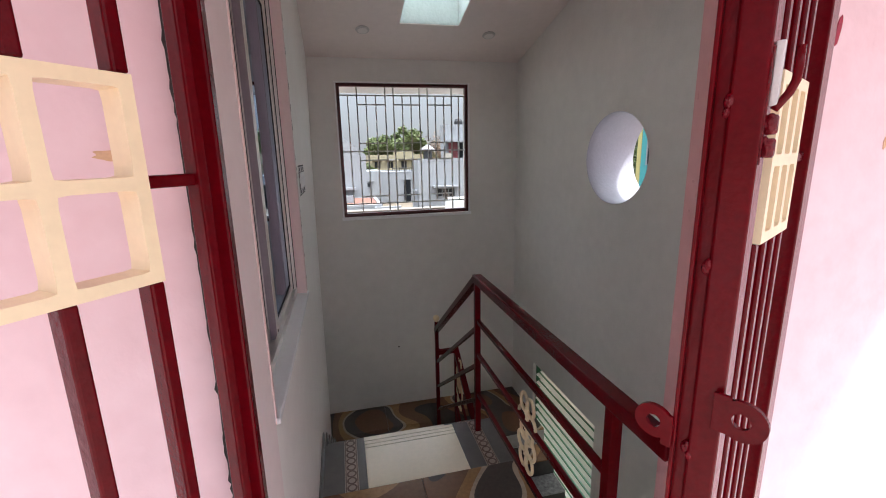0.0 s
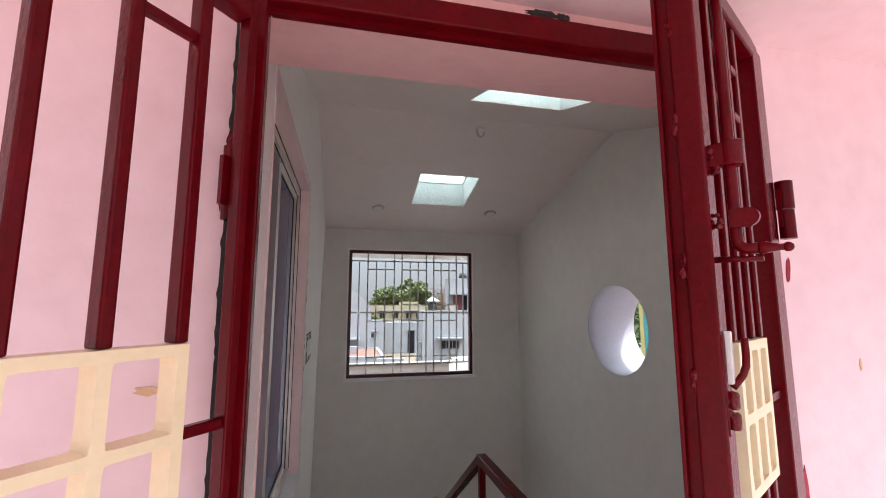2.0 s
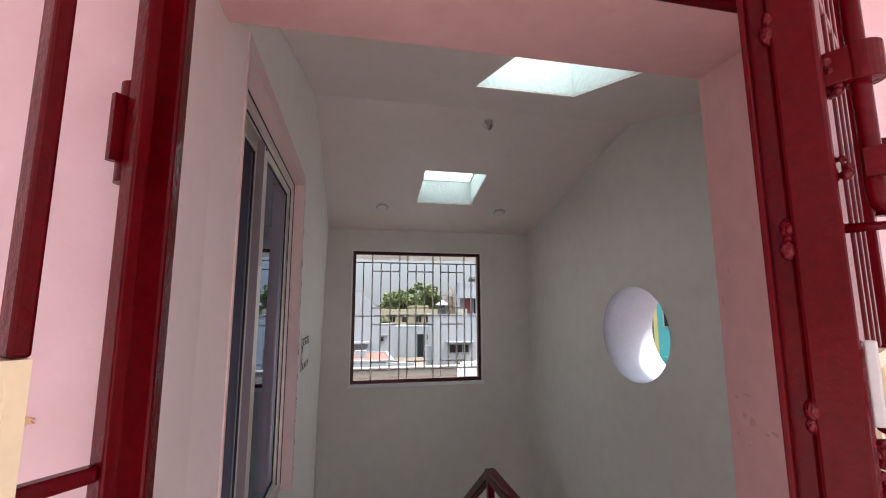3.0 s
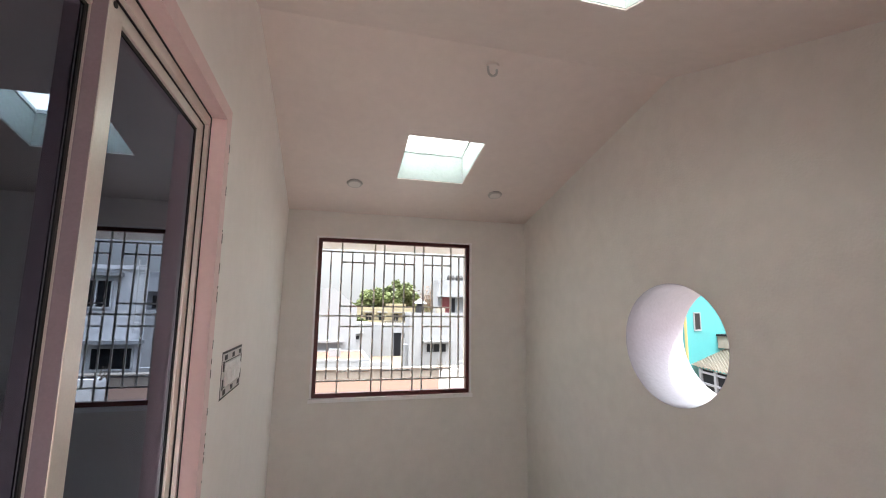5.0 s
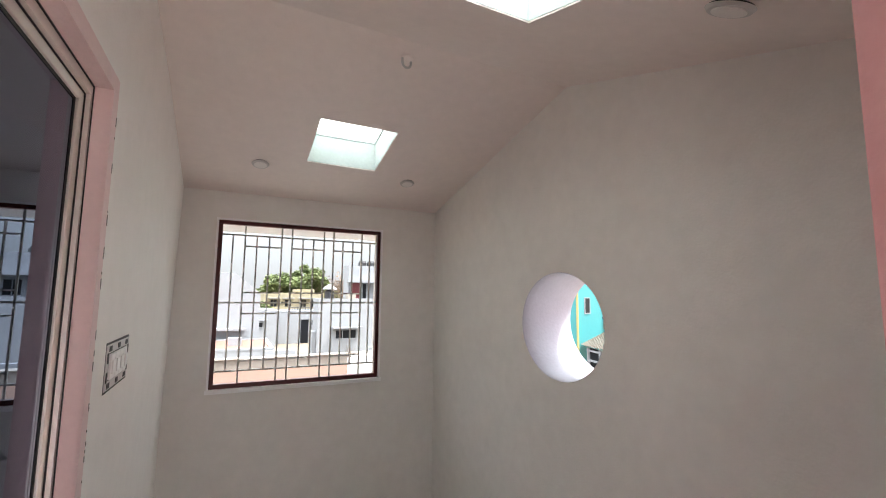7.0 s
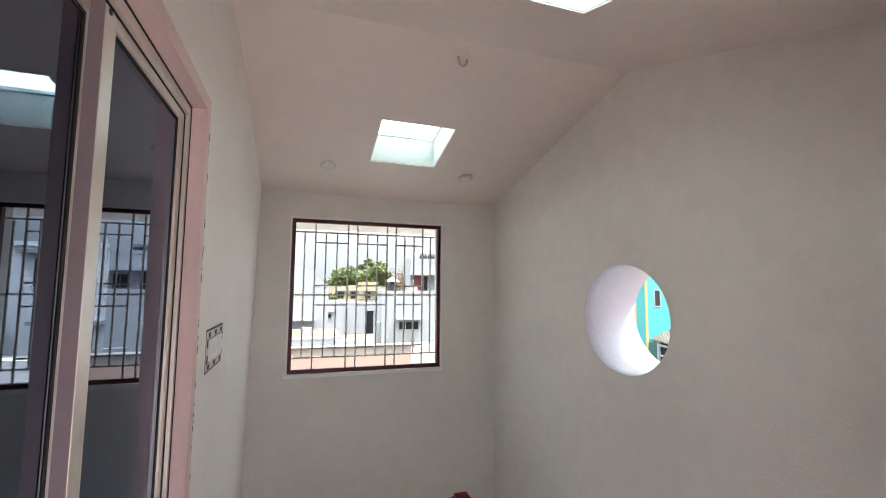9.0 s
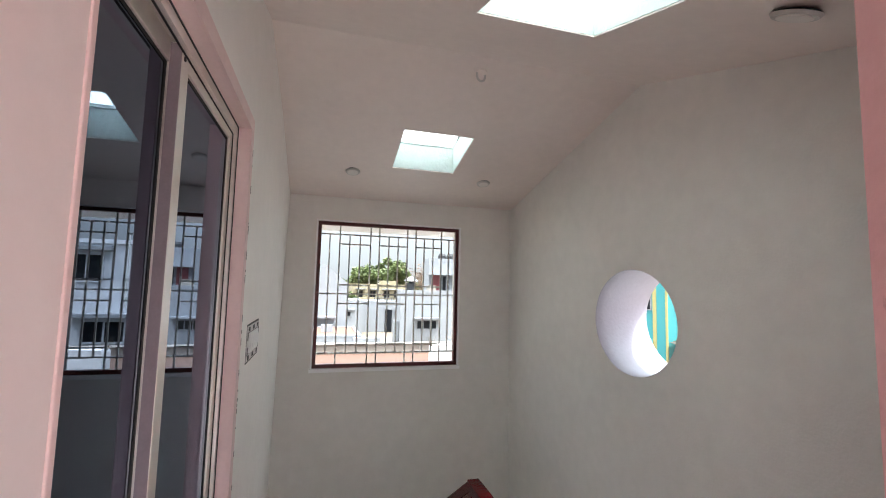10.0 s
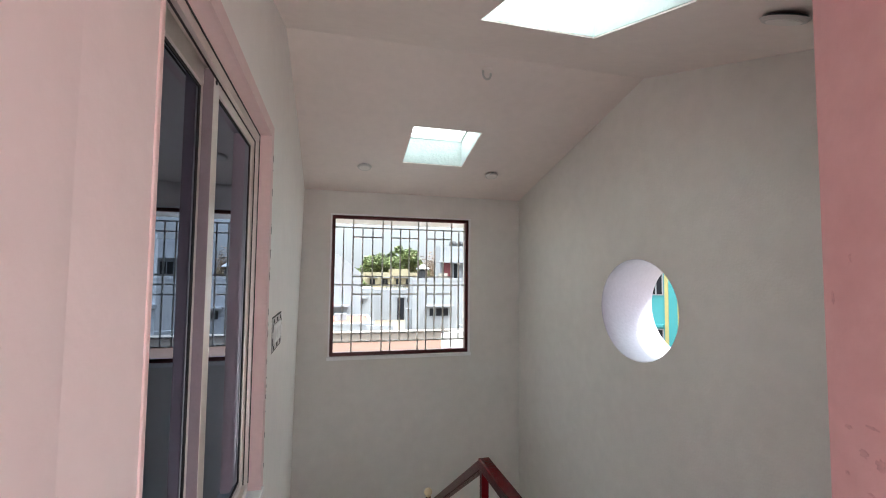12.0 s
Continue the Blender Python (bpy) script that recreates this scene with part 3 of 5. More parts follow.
# flat rounded tongue of the bolt
pts = [(BY - 0.003, 1.8055)] + [(BY + 0.013 + 0.0095 * math.cos(q), 1.815 + 0.0095 * math.sin(q)) for q in (math.pi * (k / 10 - 0.5) for k in range(11))] + [(BY - 0.003, 1.8245)]
part("bolt_tongue", prism(pts, "x", BU + 0.004, BU + 0.009), RED_METAL, right_leaf)
bm = bmesh.new()
for k in range(5):
    bmesh.ops.create_icosphere(bm, subdivisions=2, radius=wrng.uniform(0.0025, 0.004), matrix=Matrix.Translation((BU + 0.010 + wrng.uniform(-0.002, 0.002), 0.0185 + wrng.uniform(-0.002, 0.003), 1.815 + wrng.uniform(-0.012, 0.012))))
part("weld_bead", bm, WELD, right_leaf, "lumpy painted weld bead", smooth=True)
part("bolt_rest", tube([(BU + 0.004, 0.013, 1.7745), (BU + 0.004, 0.030, 1.774), (BU + 0.004, 0.052, 1.773)], [0.0034, 0.0028, 0.0026], 12), RED_METAL, right_leaf, smooth=True)
LU = L - 0.014
part("latch_strip", box((LU, 0.0158, 1.652), (LU + 0.004, 0.0222, 1.703), 0.0012), PLATE_METAL, right_leaf, "bare pale steel latch strip")
part("latch_plate", box((LU + 0.003, 0.0125, 1.604), (LU + 0.009, 0.0165, 1.700), 0.001), WELD, right_leaf, "lumpy painted latch plate")
bm = tube([(LU, 0.0318, 1.697), (LU, 0.0322, 1.682), (LU, 0.0316, 1.671), (LU, 0.0285, 1.662), (LU, 0.0235, 1.655), (LU + 0.001, 0.0195, 1.649)], 0.0034, 14)
part("latch_hook", bm, RED_METAL, right_leaf, smooth=True)
for z in (1.637, 1.618):
    bm = tube([(LU + 0.002, 0.0195, z - 0.008), (LU + 0.002, 0.0195, z - 0.006), (LU + 0.002, 0.0195, z + 0.006), (LU + 0.002, 0.0195, z + 0.008)], [0.004, 0.0052, 0.0052, 0.004], 14)
    for k in range(3):
        bmesh.ops.create_icosphere(bm, subdivisions=2, radius=wrng.uniform(0.0025, 0.004), matrix=Matrix.Translation((LU + 0.004, 0.0165 + wrng.uniform(-0.002, 0.005), z + wrng.uniform(-0.008, 0.008))))
    part("latch_staple", bm, WELD, right_leaf, "lumpy welded latch staple", smooth=True)


def lug(root, c, z, R, r, drop):
    """A flat eye plate across the stile's edge, rounded about a padlock hole at c."""
    bm = bmesh.new()
    n = 36
    sign = 1 if c > root else -1
    rings = []
    for u in (L + 0.0025, L + 0.0075):
        o = [bm.verts.new((u, c + R * math.cos(2 * math.pi * k / n), z + R * 0.95 * math.sin(2 * math.pi * k / n))) for k in range(n)]
        i = [bm.verts.new((u, c + r * math.cos(2 * math.pi * k / n), z + r * math.sin(2 * math.pi * k / n))) for k in range(n)]
        rings.append((o, i))
    for k in range(n):
        j = (k + 1) % n
        for o, i in rings:
            bm.faces.new((o[k], o[j], i[j], i[k]))
        bm.faces.new((rings[0][0][k], rings[0][0][j], rings[1][0][j], rings[1][0][k]))
        bm.faces.new((rings[0][1][k], rings[0][1][j], rings[1][1][j], rings[1][1][k]))
    add_box(bm, (L + 0.0028, root, z - R * 0.93 - drop), (L + 0.0072, c - sign * r * 1.15, z + R * 0.93 - drop), 0.001)
    return bm


part("lug", lug(-0.0245, -0.0435, 1.336, 0.0195, 0.0072, 0.006), RED_METAL, right_leaf, "flat padlock eye plate")
part("lug", lug(0.008, 0.0325, 1.371, 0.0212, 0.0078, -0.001), RED_METAL, right_leaf, "flat padlock eye plate")

# ---- stair railing ----
RX = 0.766
Y_CORNER, Y_NEWEL, Y_END = 1.82, 2.93, 0.585
Z_RAIL = 0.945
rail = thing("stair_railing", "dark red painted steel stair railing with cream scrollwork", "railing")
part("handrail", bar((RX, 0.365, Z_RAIL), (RX, Y_CORNER + 0.012, Z_RAIL), 0.05, 0.045, 0.004), RED_METAL, rail)
SL = -0.69


def sloped(dz, y):
    return Z_RAIL + dz + SL * (y - Y_CORNER)


part("handrail", bar((RX, Y_CORNER, sloped(0.0, Y_CORNER)), (RX, Y_NEWEL, sloped(0.0, Y_NEWEL)), 0.045, 0.04, 0.004), RED_METAL, rail)
part("post", box((RX - 0.016, Y_CORNER - 0.016, 0.0), (RX + 0.016, Y_CORNER + 0.016, Z_RAIL - 0.02), 0.003), RED_METAL, rail)
part("post", box((RX - 0.018, Y_END - 0.018, 0.0), (RX + 0.018, Y_END + 0.018, Z_RAIL - 0.02), 0.003), RED_METAL, rail)
newel = part("post", box((RX - 0.015, Y_NEWEL - 0.015, -0.96), (RX + 0.015, Y_NEWEL + 0.015, 0.262), 0.003), RED_METAL, rail)
bm = add_ball(bmesh.new(), (RX, Y_NEWEL, 0.287), 0.027)
add_tube(bm, [(RX, Y_NEWEL, 0.258), (RX, Y_NEWEL, 0.268)], 0.017, 16)
part("ball_finial", bm, CREAM_METAL, newel, "cream ball finial", smooth=True)
for dz in (-0.245, -0.45, -0.70):
    part("infill_rail", bar((RX, Y_END + 0.018, Z_RAIL + dz), (RX, Y_CORNER - 0.016, Z_RAIL + dz), 0.02, 0.026, 0.003), RED_METAL, rail)
for dz in (-0.29, -0.52, -0.74):
    part("infill_rail", bar((RX, Y_CORNER + 0.016, sloped(dz, Y_CORNER + 0.016)), (RX, Y_NEWEL - 0.015, sloped(dz, Y_NEWEL - 0.015)), 0.02, 0.026, 0.003), RED_METAL, rail)


def scroll(parent, x, y, z0, z1, lean=0.0):
    """Cast scrollwork: two rows of rings and links between the rails."""
    bm = bmesh.new()
    h = z1 - z0
    for i, (f, w) in enumerate(((0.12, 0.040), (0.33, 0.052), (0.50, 0.036), (0.67, 0.052), (0.88, 0.040))):
        for sgn in (-1, 1):
            pts = []
            for k in range(18):
                t = 2 * math.pi * k / 18
                yy = sgn * w * 0.75 + w * 0.85 * math.cos(t)
                zz = h * f + h * 0.115 * math.sin(t)
                pts.append((x, y + yy + lean * (zz - h / 2), z0 + zz))
            add_tube(bm, pts, 0.0075, 8, closed=True)
    for f in (0.22, 0.42, 0.58, 0.78):
        add_ball(bm, (x, y + lean * (f - 0.5) * h, z0 + h * f), 0.013, 10)
    return part("scrollwork", bm, CREAM_METAL, parent, "cream painted cast scrollwork", smooth=True)


scroll(rail, RX + 0.004, 1.15, 0.27, 0.62)

lower = thing("stair_railing", "dark red painted steel railing of the lower flight", "railing")
LX, LYA, LZA = 0.935, 2.95, -0.02


def low_z(dz, y):
    return LZA + dz - 0.69 * (LYA - y)


part("post", box((LX - 0.015, LYA - 0.015, -0.998), (LX + 0.015, LYA + 0.015, LZA + 0.01), 0.003), RED_METAL, lower)
part("handrail", bar((LX, LYA + 0.01, low_z(0, LYA + 0.01)), (LX, 1.50, low_z(0, 1.50)), 0.045, 0.04, 0.004), RED_METAL, lower)
for dz in (-0.29, -0.55):
    part("infill_rail", bar((LX, LYA - 0.015, low_z(dz, LYA - 0.015)), (LX, 1.52, low_z(dz, 1.52)), 0.02, 0.026, 0.003), RED_METAL, lower)
part("post", box((LX - 0.015, 1.50, -2.2), (LX + 0.015, 1.53, low_z(-0.02, 1.51)), 0.003), RED_METAL, lower)
part("handrail", bar((RX + 0.015, LYA, LZA - 0.012), (LX - 0.015, LYA, LZA - 0.012), 0.04, 0.04, 0.004), RED_METAL, lower)
scroll(lower, LX, 2.84, -0.53, -0.06, 0.0)

# ---- window in the far wall ----
TRIM_WHITE = material("fresh_white_paint", (0.93, 0.93, 0.93), 0.5, vary=0.02, scale=8)
window = thing("window_far", "square window with dark frame and grey steel grille", "window", kind="structure")
GY = YF + 0.03
f = 0.028
for a, b in (((WX0 + 0.008, WZ1 - f - 0.008), (WX1 - 0.008, WZ1 - 0.008)), ((WX0 + 0.008, WZ0 + 0.008), (WX1 - 0.008, WZ0 + f + 0.012)),
             ((WX0 + 0.008, WZ0 + f + 0.012), (WX0 + 0.008 + f, WZ1 - f - 0.008)), ((WX1 - 0.008 - f, WZ0 + f + 0.012), (WX1 - 0.008, WZ1 - f - 0.008))):
    part("window_frame", box((a[0], GY - 0.022, a[1]), (b[0], GY + 0.022, b[1]), 0.003), DARK_FRAME, window, "dark maroon steel frame")
gx0, gx1, gz0, gz1 = WX0 + 0.008 + f, WX1 - 0.008 - f, WZ0 + f + 0.012, WZ1 - f - 0.008


def gx(u):
    return gx0 + u * (gx1 - gx0)


def gz(v):
    return gz1 - v * (gz1 - gz0)


GR = 0.0118
for u in (0.13, 0.35, 0.415, 0.625, 0.69, 0.89):
    part("grille_bar", bar((gx(u), GY, gz0), (gx(u), GY, gz1), GR, GR), GRILLE_GREY, window)
for u in (0.06, 0.20, 0.275, 0.485, 0.555, 0.755, 0.825, 0.95):
    part("grille_bar", bar((gx(u), GY + 0.001, gz(0.925)), (gx(u), GY + 0.001, gz(0.065)), GR - 0.001, GR), GRILLE_GREY, window)
for v in (0.065, 0.50, 0.925):
    part("grille_bar", bar((gx0, GY - 0.002, gz(v)), (gx1, GY - 0.002, gz(v)), GR, GR), GRILLE_GREY, window)
for (a, b), vs in (((0.13, 0.35), (0.135, 0.435, 0.57, 0.865)), ((0.415, 0.625), (0.135, 0.435, 0.57, 0.865)), ((0.69, 0.89), (0.135, 0.435, 0.57, 0.865))):
    for v in vs:
        part("grille_bar", bar((gx(a), GY + 0.003, gz(v)), (gx(b), GY + 0.003, gz(v)), GR, GR), GRILLE_GREY, window)
bm = bmesh.new()
for a, b in (((WX0 - 0.008, WZ1 - 0.006), (WX1 + 0.010, WZ1 + 0.006)), ((WX0 - 0.006, WZ0), (WX0 + 0.007, WZ1 - 0.006)), ((WX1 - 0.007, WZ0), (WX1 + 0.009, WZ1 - 0.006))):
    add_box(bm, (a[0], YF - 0.003, a[1]), (b[0], GY + 0.02, b[1]), 0.001)
part("window_trim", bm, TRIM_WHITE, window, "white plaster lip round the frame")
bm = box((WX0 - 0.014, YF - 0.016, WZ0 - 0.022), (WX1 + 0.016, YF + 0.19, WZ0 + 0.007), 0.002)
part("window_sill", bm, TRIM_WHITE, window, "white plastered sill")
structure("wall_outer_pier", prism([(1.385, -4.0), (1.385, 1.03), (1.40, 1.065), (2.1, 1.085), (2.1, -4.0)], "y", 4.9, 5.08), WHITE_PLASTER, "white plastered pier of the outer wall")
twigs = bmesh.new()
trng = random.Random(31)
for k in range(11):
    q = Vector((1.39 + trng.uniform(-0.01, 0.03), 4.97, 1.05))
    tip = q + Vector((trng.uniform(-0.07, 0.03), trng.uniform(-0.03, 0.03), trng.uniform(0.03, 0.13)))
    add_tube(twigs, [q, (q + tip) / 2 + Vector((trng.uniform(-0.02, 0.02), 0, 0)), tip], [0.003, 0.0022, 0.001], 5)
tagged(part("dry_twigs", twigs, material("dead_brown_twigs", (0.16, 0.12, 0.08), 0.9, vary=0.3, scale=20)), "few dry brown twigs growing on the white pier", "twigs")
structure("sunshade_far", box((WX0 - 0.5, YF + 0.2, 2.262), (WX1 + 0.5, YF + 0.66, 2.34)), WHITE_PLASTER, "white concrete sunshade slab over the window")

# ---- sliding window in the left wall ----
sl = thing("window_sliding", "aluminium sliding window with dark reflective glass, closed", "window", kind="structure")
TINT = tinted_glass("dark_tinted_glass", (0.03, 0.035, 0.09), (0.69, 0.80, 1.0), 2.4)
for a, b in (((VY0 - 0.001, VZ1 - 0.012), (VY1 + 0.001, VZ1 + 0.001)), ((VY1 - 0.012, VZ0), (VY1 + 0.001, VZ1 - 0.012)), ((VY0 - 0.001, VZ0), (VY0 + 0.012, VZ1 - 0.012))):
    part("reveal", box((XL - 0.198, a[0], a[1]), (XL + 0.003, b[0], b[1]), 0.002), REVEAL_PINK, sl, "pink painted reveal")
part("painted_edge", box((XL + 0.0, VY1 - 0.012, VZ0 - 0.01), (XL + 0.004, VY1 + 0.040, VZ1 + 0.034)), REVEAL_PINK, sl, "pink painted wall edge")
part("painted_edge", box((XL + 0.0, VY0 - 0.002, VZ1 - 0.012), (XL + 0.004, VY1 - 0.012, VZ1 + 0.034)), REVEAL_PINK, sl, "pink painted wall edge")
bm = box((XL - 0.198, VY0, VZ0 - 0.001), (XL + 0.012, VY1 + 0.02, VZ0 + 0.016), 0.004)
part("window_sill", bm, WHITE_PLASTER, sl, "rough pale plastered sill")
FX = XL - 0.05
fy0, fy1, fz0, fz1 = VY0 + 0.013, VY1 - 0.013, VZ0 + 0.017, VZ1 - 0.013
bm = bmesh.new()
for x0, x1 in ((FX - 0.062, FX - 0.045), (FX - 0.032, FX - 0.028), (FX - 0.005, FX + 0.010)):
    for a, b in (((fy0, fz1 - 0.03), (fy1, fz1)), ((fy0, fz0), (fy1, fz0 + 0.03)), ((fy0, fz0 + 0.03), (fy0 + 0.016, fz1 - 0.03)), ((fy1 - 0.016, fz0 + 0.03), (fy1, fz1 - 0.03))):
        add_box(bm, (x0, a[0], a[1]), (x1, b[0], b[1]))
add_box(bm, (FX - 0.06, fy0, fz1 - 0.006), (FX + 0.008, fy1, fz1 - 0.001))
add_box(bm, (FX - 0.06, fy0, fz0 + 0.001), (FX + 0.008, fy1, fz0 + 0.006))
part("window_frame", bm, ALUMINIUM, sl, "grey aluminium track frame")
# Black strips stand in for shade in the track gaps; outer pair marks the caulk.
bm = box((FX - 0.0045, fy1 - 0.0185, fz0 + 0.03), (FX - 0.0005, fy1 - 0.0161, fz1 - 0.0325))
add_box(bm, (FX - 0.0045, fy0 + 0.0161, fz1 - 0.0325), (FX - 0.0005, fy1 - 0.0161, fz1 - 0.0301))
add_box(bm, (FX + 0.0101, fy1 - 0.004, fz0 + 0.03), (FX + 0.0125, fy1, fz1 - 0.004))
add_box(bm, (FX + 0.0101, fy0 + 0.0161, fz1 - 0.004), (FX + 0.0125, fy1, fz1))
part("track_gap_line", bm, RUBBER, sl, "black strips for the shaded track gaps and the caulk line")


def sash(y0, y1, x):
    s = bmesh.new()
    w = 0.048
    z0, z1 = fz0 + 0.008, fz1 - 0.01
    for a, b in (((y0, z0), (y0 + w, z1)), ((y1 - w, z0), (y1, z1)), ((y0 + w, z1 - w), (y1 - w, z1)), ((y0 + w, z0), (y1 - w, z0 + w))):
        add_box(s, (x - 0.011, a[0], a[1]), (x + 0.011, b[0], b[1]), 0.002)
    ob = part("sash", s, ALUMINIUM, sl, "grey aluminium sliding sash")
    g = bmesh.new()
    for a, b in (((y0 + w - 0.002, z0 + w), (y0 + w + 0.006, z1 - w)), ((y1 - w - 0.006, z0 + w), (y1 - w + 0.002, z1 - w)), ((y0 + w, z1 - w - 0.006), (y1 - w, z1 - w + 0.002)), ((y0 + w, z0 + w - 0.002), (y1 - w, z0 + w + 0.006))):
        add_box(g, (x - 0.0065, a[0], a[1]), (x + 0.0045, b[0], b[1]))
    part("gasket", g, RUBBER, ob, "black rubber gasket")
    pane = part("pane", box((x - 0.003, y0 + w - 0.004, z0 + w - 0.004), (x + 0.002, y1 - w + 0.004, z1 - w + 0.004)), TINT, ob, "dark tinted reflective glass")
    for z in (z0 + 0.03, z1 - 0.03):
        part("screw", tube([(x + 0.0105, y0 + 0.016, z), (x + 0.013, y0 + 0.016, z)], 0.006, 12), RUBBER, ob, "dark screw head")
    return ob


YM = 1.185
sash(fy0 + 0.004, YM + 0.024, FX - 0.038)
sash(YM - 0.024, fy1 - 0.004, FX - 0.015)
# Strip laid over the meeting stile's side to darken it as if in shade.
STILE_SHADE = material("stile_shade_colour", (0.30, 0.25, 0.275), 0.4, metal=0.2, vary=0.1, scale=20)
part("stile_shade_strip", box((FX - 0.028, YM - 0.0268, fz0 + 0.012), (FX - 0.005, YM - 0.0244, fz1 - 0.014)), STILE_SHADE, sl, "dark strip added for the shaded side of the stile")
# unseen room added behind the sliding window; near-black walls stand in for dimness
ROOM = material("room_dimness_colour", (0.10, 0.10, 0.11), 0.8, vary=0.05, scale=2)
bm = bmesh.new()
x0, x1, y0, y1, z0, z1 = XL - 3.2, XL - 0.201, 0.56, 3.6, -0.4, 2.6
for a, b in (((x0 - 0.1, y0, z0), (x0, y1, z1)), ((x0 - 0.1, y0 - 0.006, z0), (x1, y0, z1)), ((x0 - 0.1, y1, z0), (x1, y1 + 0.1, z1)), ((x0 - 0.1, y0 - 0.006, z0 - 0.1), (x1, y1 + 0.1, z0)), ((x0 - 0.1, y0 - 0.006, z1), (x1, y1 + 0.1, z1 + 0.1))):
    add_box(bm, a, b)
structure("wall_dark_room", bm, ROOM, "plain unseen room behind the sliding window, walls darkened to look dim")

# ---- louvred window low in the right wall ----
lv = thing("window_louvred", "green framed louvred window with slanted glass slats", "window", kind="structure")
GREEN = material("green_frame_paint", (0.03, 0.16, 0.07), 0.4, vary=0.1, scale=14)
SLAT = sheet_material("frosted_glass_slat", (0.90, 0.91, 0.88))
bm = bmesh.new()
for a, b in (((LY0, LZ1 - 0.03), (LY1, LZ1)), ((LY0, LZ0), (LY1, LZ0 + 0.03)), ((LY0, LZ0 + 0.03), (LY0 + 0.03, LZ1 - 0.03)), ((LY1 - 0.03, LZ0 + 0.03), (LY1, LZ1 - 0.03))):
    add_box(bm, (XR + 0.03, a[0] + 0.001, a[1] + 0.001), (XR + 0.08, b[0] - 0.001, b[1] - 0.001), 0.002)
part("window_frame", bm, GREEN, lv, "green painted frame")
n = 14
for k in range(n):
    z = LZ0 + 0.06 + (LZ1 - LZ0 - 0.12) * (k + 0.5) / n
    for a, b in ((LY0 + 0.032, LY1 - 0.032),):
        bm = bar((XR + 0.055, a, z), (XR + 0.055, b, z), 0.004, 0.085, 0, (0.9, 0, 0.42))
        part("slat", bm, SLAT, lv)
    part("slat_clip", bar((XR + 0.05, LY0 + 0.03, z), (XR + 0.05, LY1 - 0.03, z), 0.012, 0.012), GREEN, lv)

# ---- small fittings ----
nail = tagged(part("wall_nail", tube([(0.545, YF + 0.01, -0.34), (0.545, YF - 0.012, -0.335)], [0.006, 0.008], 8), RUBBER), "small dark nail in the grey wall", "nail")
LAMP_FACE = material("milky_lamp_face", (0.78, 0.74, 0.70), 0.45, vary=0.05, scale=20)
LAMP_RIM = material("satin_grey_rim", (0.58, 0.555, 0.53), 0.5, vary=0.05, scale=30)
for x, y, rr in ((0.32, 3.335, 0.055), (1.365, 3.335, 0.055), (1.395, 0.962, 0.065)):
    slope = math.atan(-FAR_SLOPE if y > RIDGE_Y else NEAR_SLOPE)
    lamp = thing("recessed_lamp", "round white recessed ceiling lamp, switched off", "lamp", group="recessed lamps in the ceiling")
    bm = bmesh.new()
    bmesh.ops.create_cone(bm, cap_ends=True, segments=32, radius1=rr * 0.88, radius2=rr, depth=0.009, matrix=Matrix.Translation((0, 0, -0.0095)))
    part("rim", bm, LAMP_RIM, lamp, "white rim")
    bm = bmesh.new()
    bmesh.ops.create_cone(bm, cap_ends=True, segments=32, radius1=rr * 0.70, radius2=rr * 0.72, depth=0.004, matrix=Matrix.Translation((0, 0, -0.0145)))
    part("diffuser", bm, LAMP_FACE, lamp, "milky diffuser")
    # Black disc behind the rim takes the place of shade in the gap.
    bm = bmesh.new()
    bmesh.ops.create_cone(bm, cap_ends=True, segments=32, radius1=rr * 0.9, radius2=rr * 0.9, depth=0.008, matrix=Matrix.Translation((0, 0, -0.003)))
    part("gap_disc", bm, RUBBER, lamp, "black disc for the shaded mounting gap")
    sag = 7.0 if y < RIDGE_Y else 0.0
    lamp.matrix_world = pose(x, y, ceiling_z(y) - 0.0011 * sag, math.degrees(slope) + sag)
hook = thing("ceiling_hook", "white painted steel fan hook in the ceiling", "hook")
HKX, HKY = 0.897, 2.17
hz = ceiling_z(HKY)
bm = tube([(HKX + 0.022 * math.cos(t), HKY, hz - 0.026 + 0.026 * math.sin(t)) for t in [math.pi * (1.05 + 1.0 * k / 12) - 0.3 for k in range(15)]], 0.006, 8)
add_tube(bm, [(HKX - 0.023, HKY, hz + 0.01), (HKX - 0.023, HKY, hz - 0.03)], 0.006, 8)
part("hook_rod", bm, LAMP_RIM, hook, smooth=True)
bm = bmesh.new()
bmesh.ops.create_cone(bm, cap_ends=True, segments=24, radius1=0.03, radius2=0.034, depth=0.008, matrix=Matrix.Translation((HKX, HKY, hz - 0.003)))
part("hook_plate", bm, CEILING_PAINT, hook)

SX = XL - 0.008
SY0, SY1, SZ0, SZ1 = 1.935, 2.235, 1.433, 1.571
sw = thing("switch_plate", "open metal switch box with white rocker switches, uncovered", "switch")
bm = bmesh.new()
for a, b in (((SY0, SZ1 - 0.026), (SY1, SZ1)), ((SY0, SZ0), (SY1, SZ0 + 0.026)), ((SY0, SZ0 + 0.026), (SY0 + 0.03, SZ1 - 0.026)), ((SY1 - 0.03, SZ0 + 0.026), (SY1, SZ1 - 0.026))):
    add_box(bm, (SX, a[0], a[1]), (SX + 0.008, b[0], b[1]), 0.001)
part("plate", bm, PLATE_METAL, sw, "grey metal grid plate")
part("box_back", box((SX + 0.0005, SY0 - 0.007, SZ0 - 0.007), (SX + 0.006, SY1 + 0.006, SZ1 + 0.007)), RUBBER, sw)
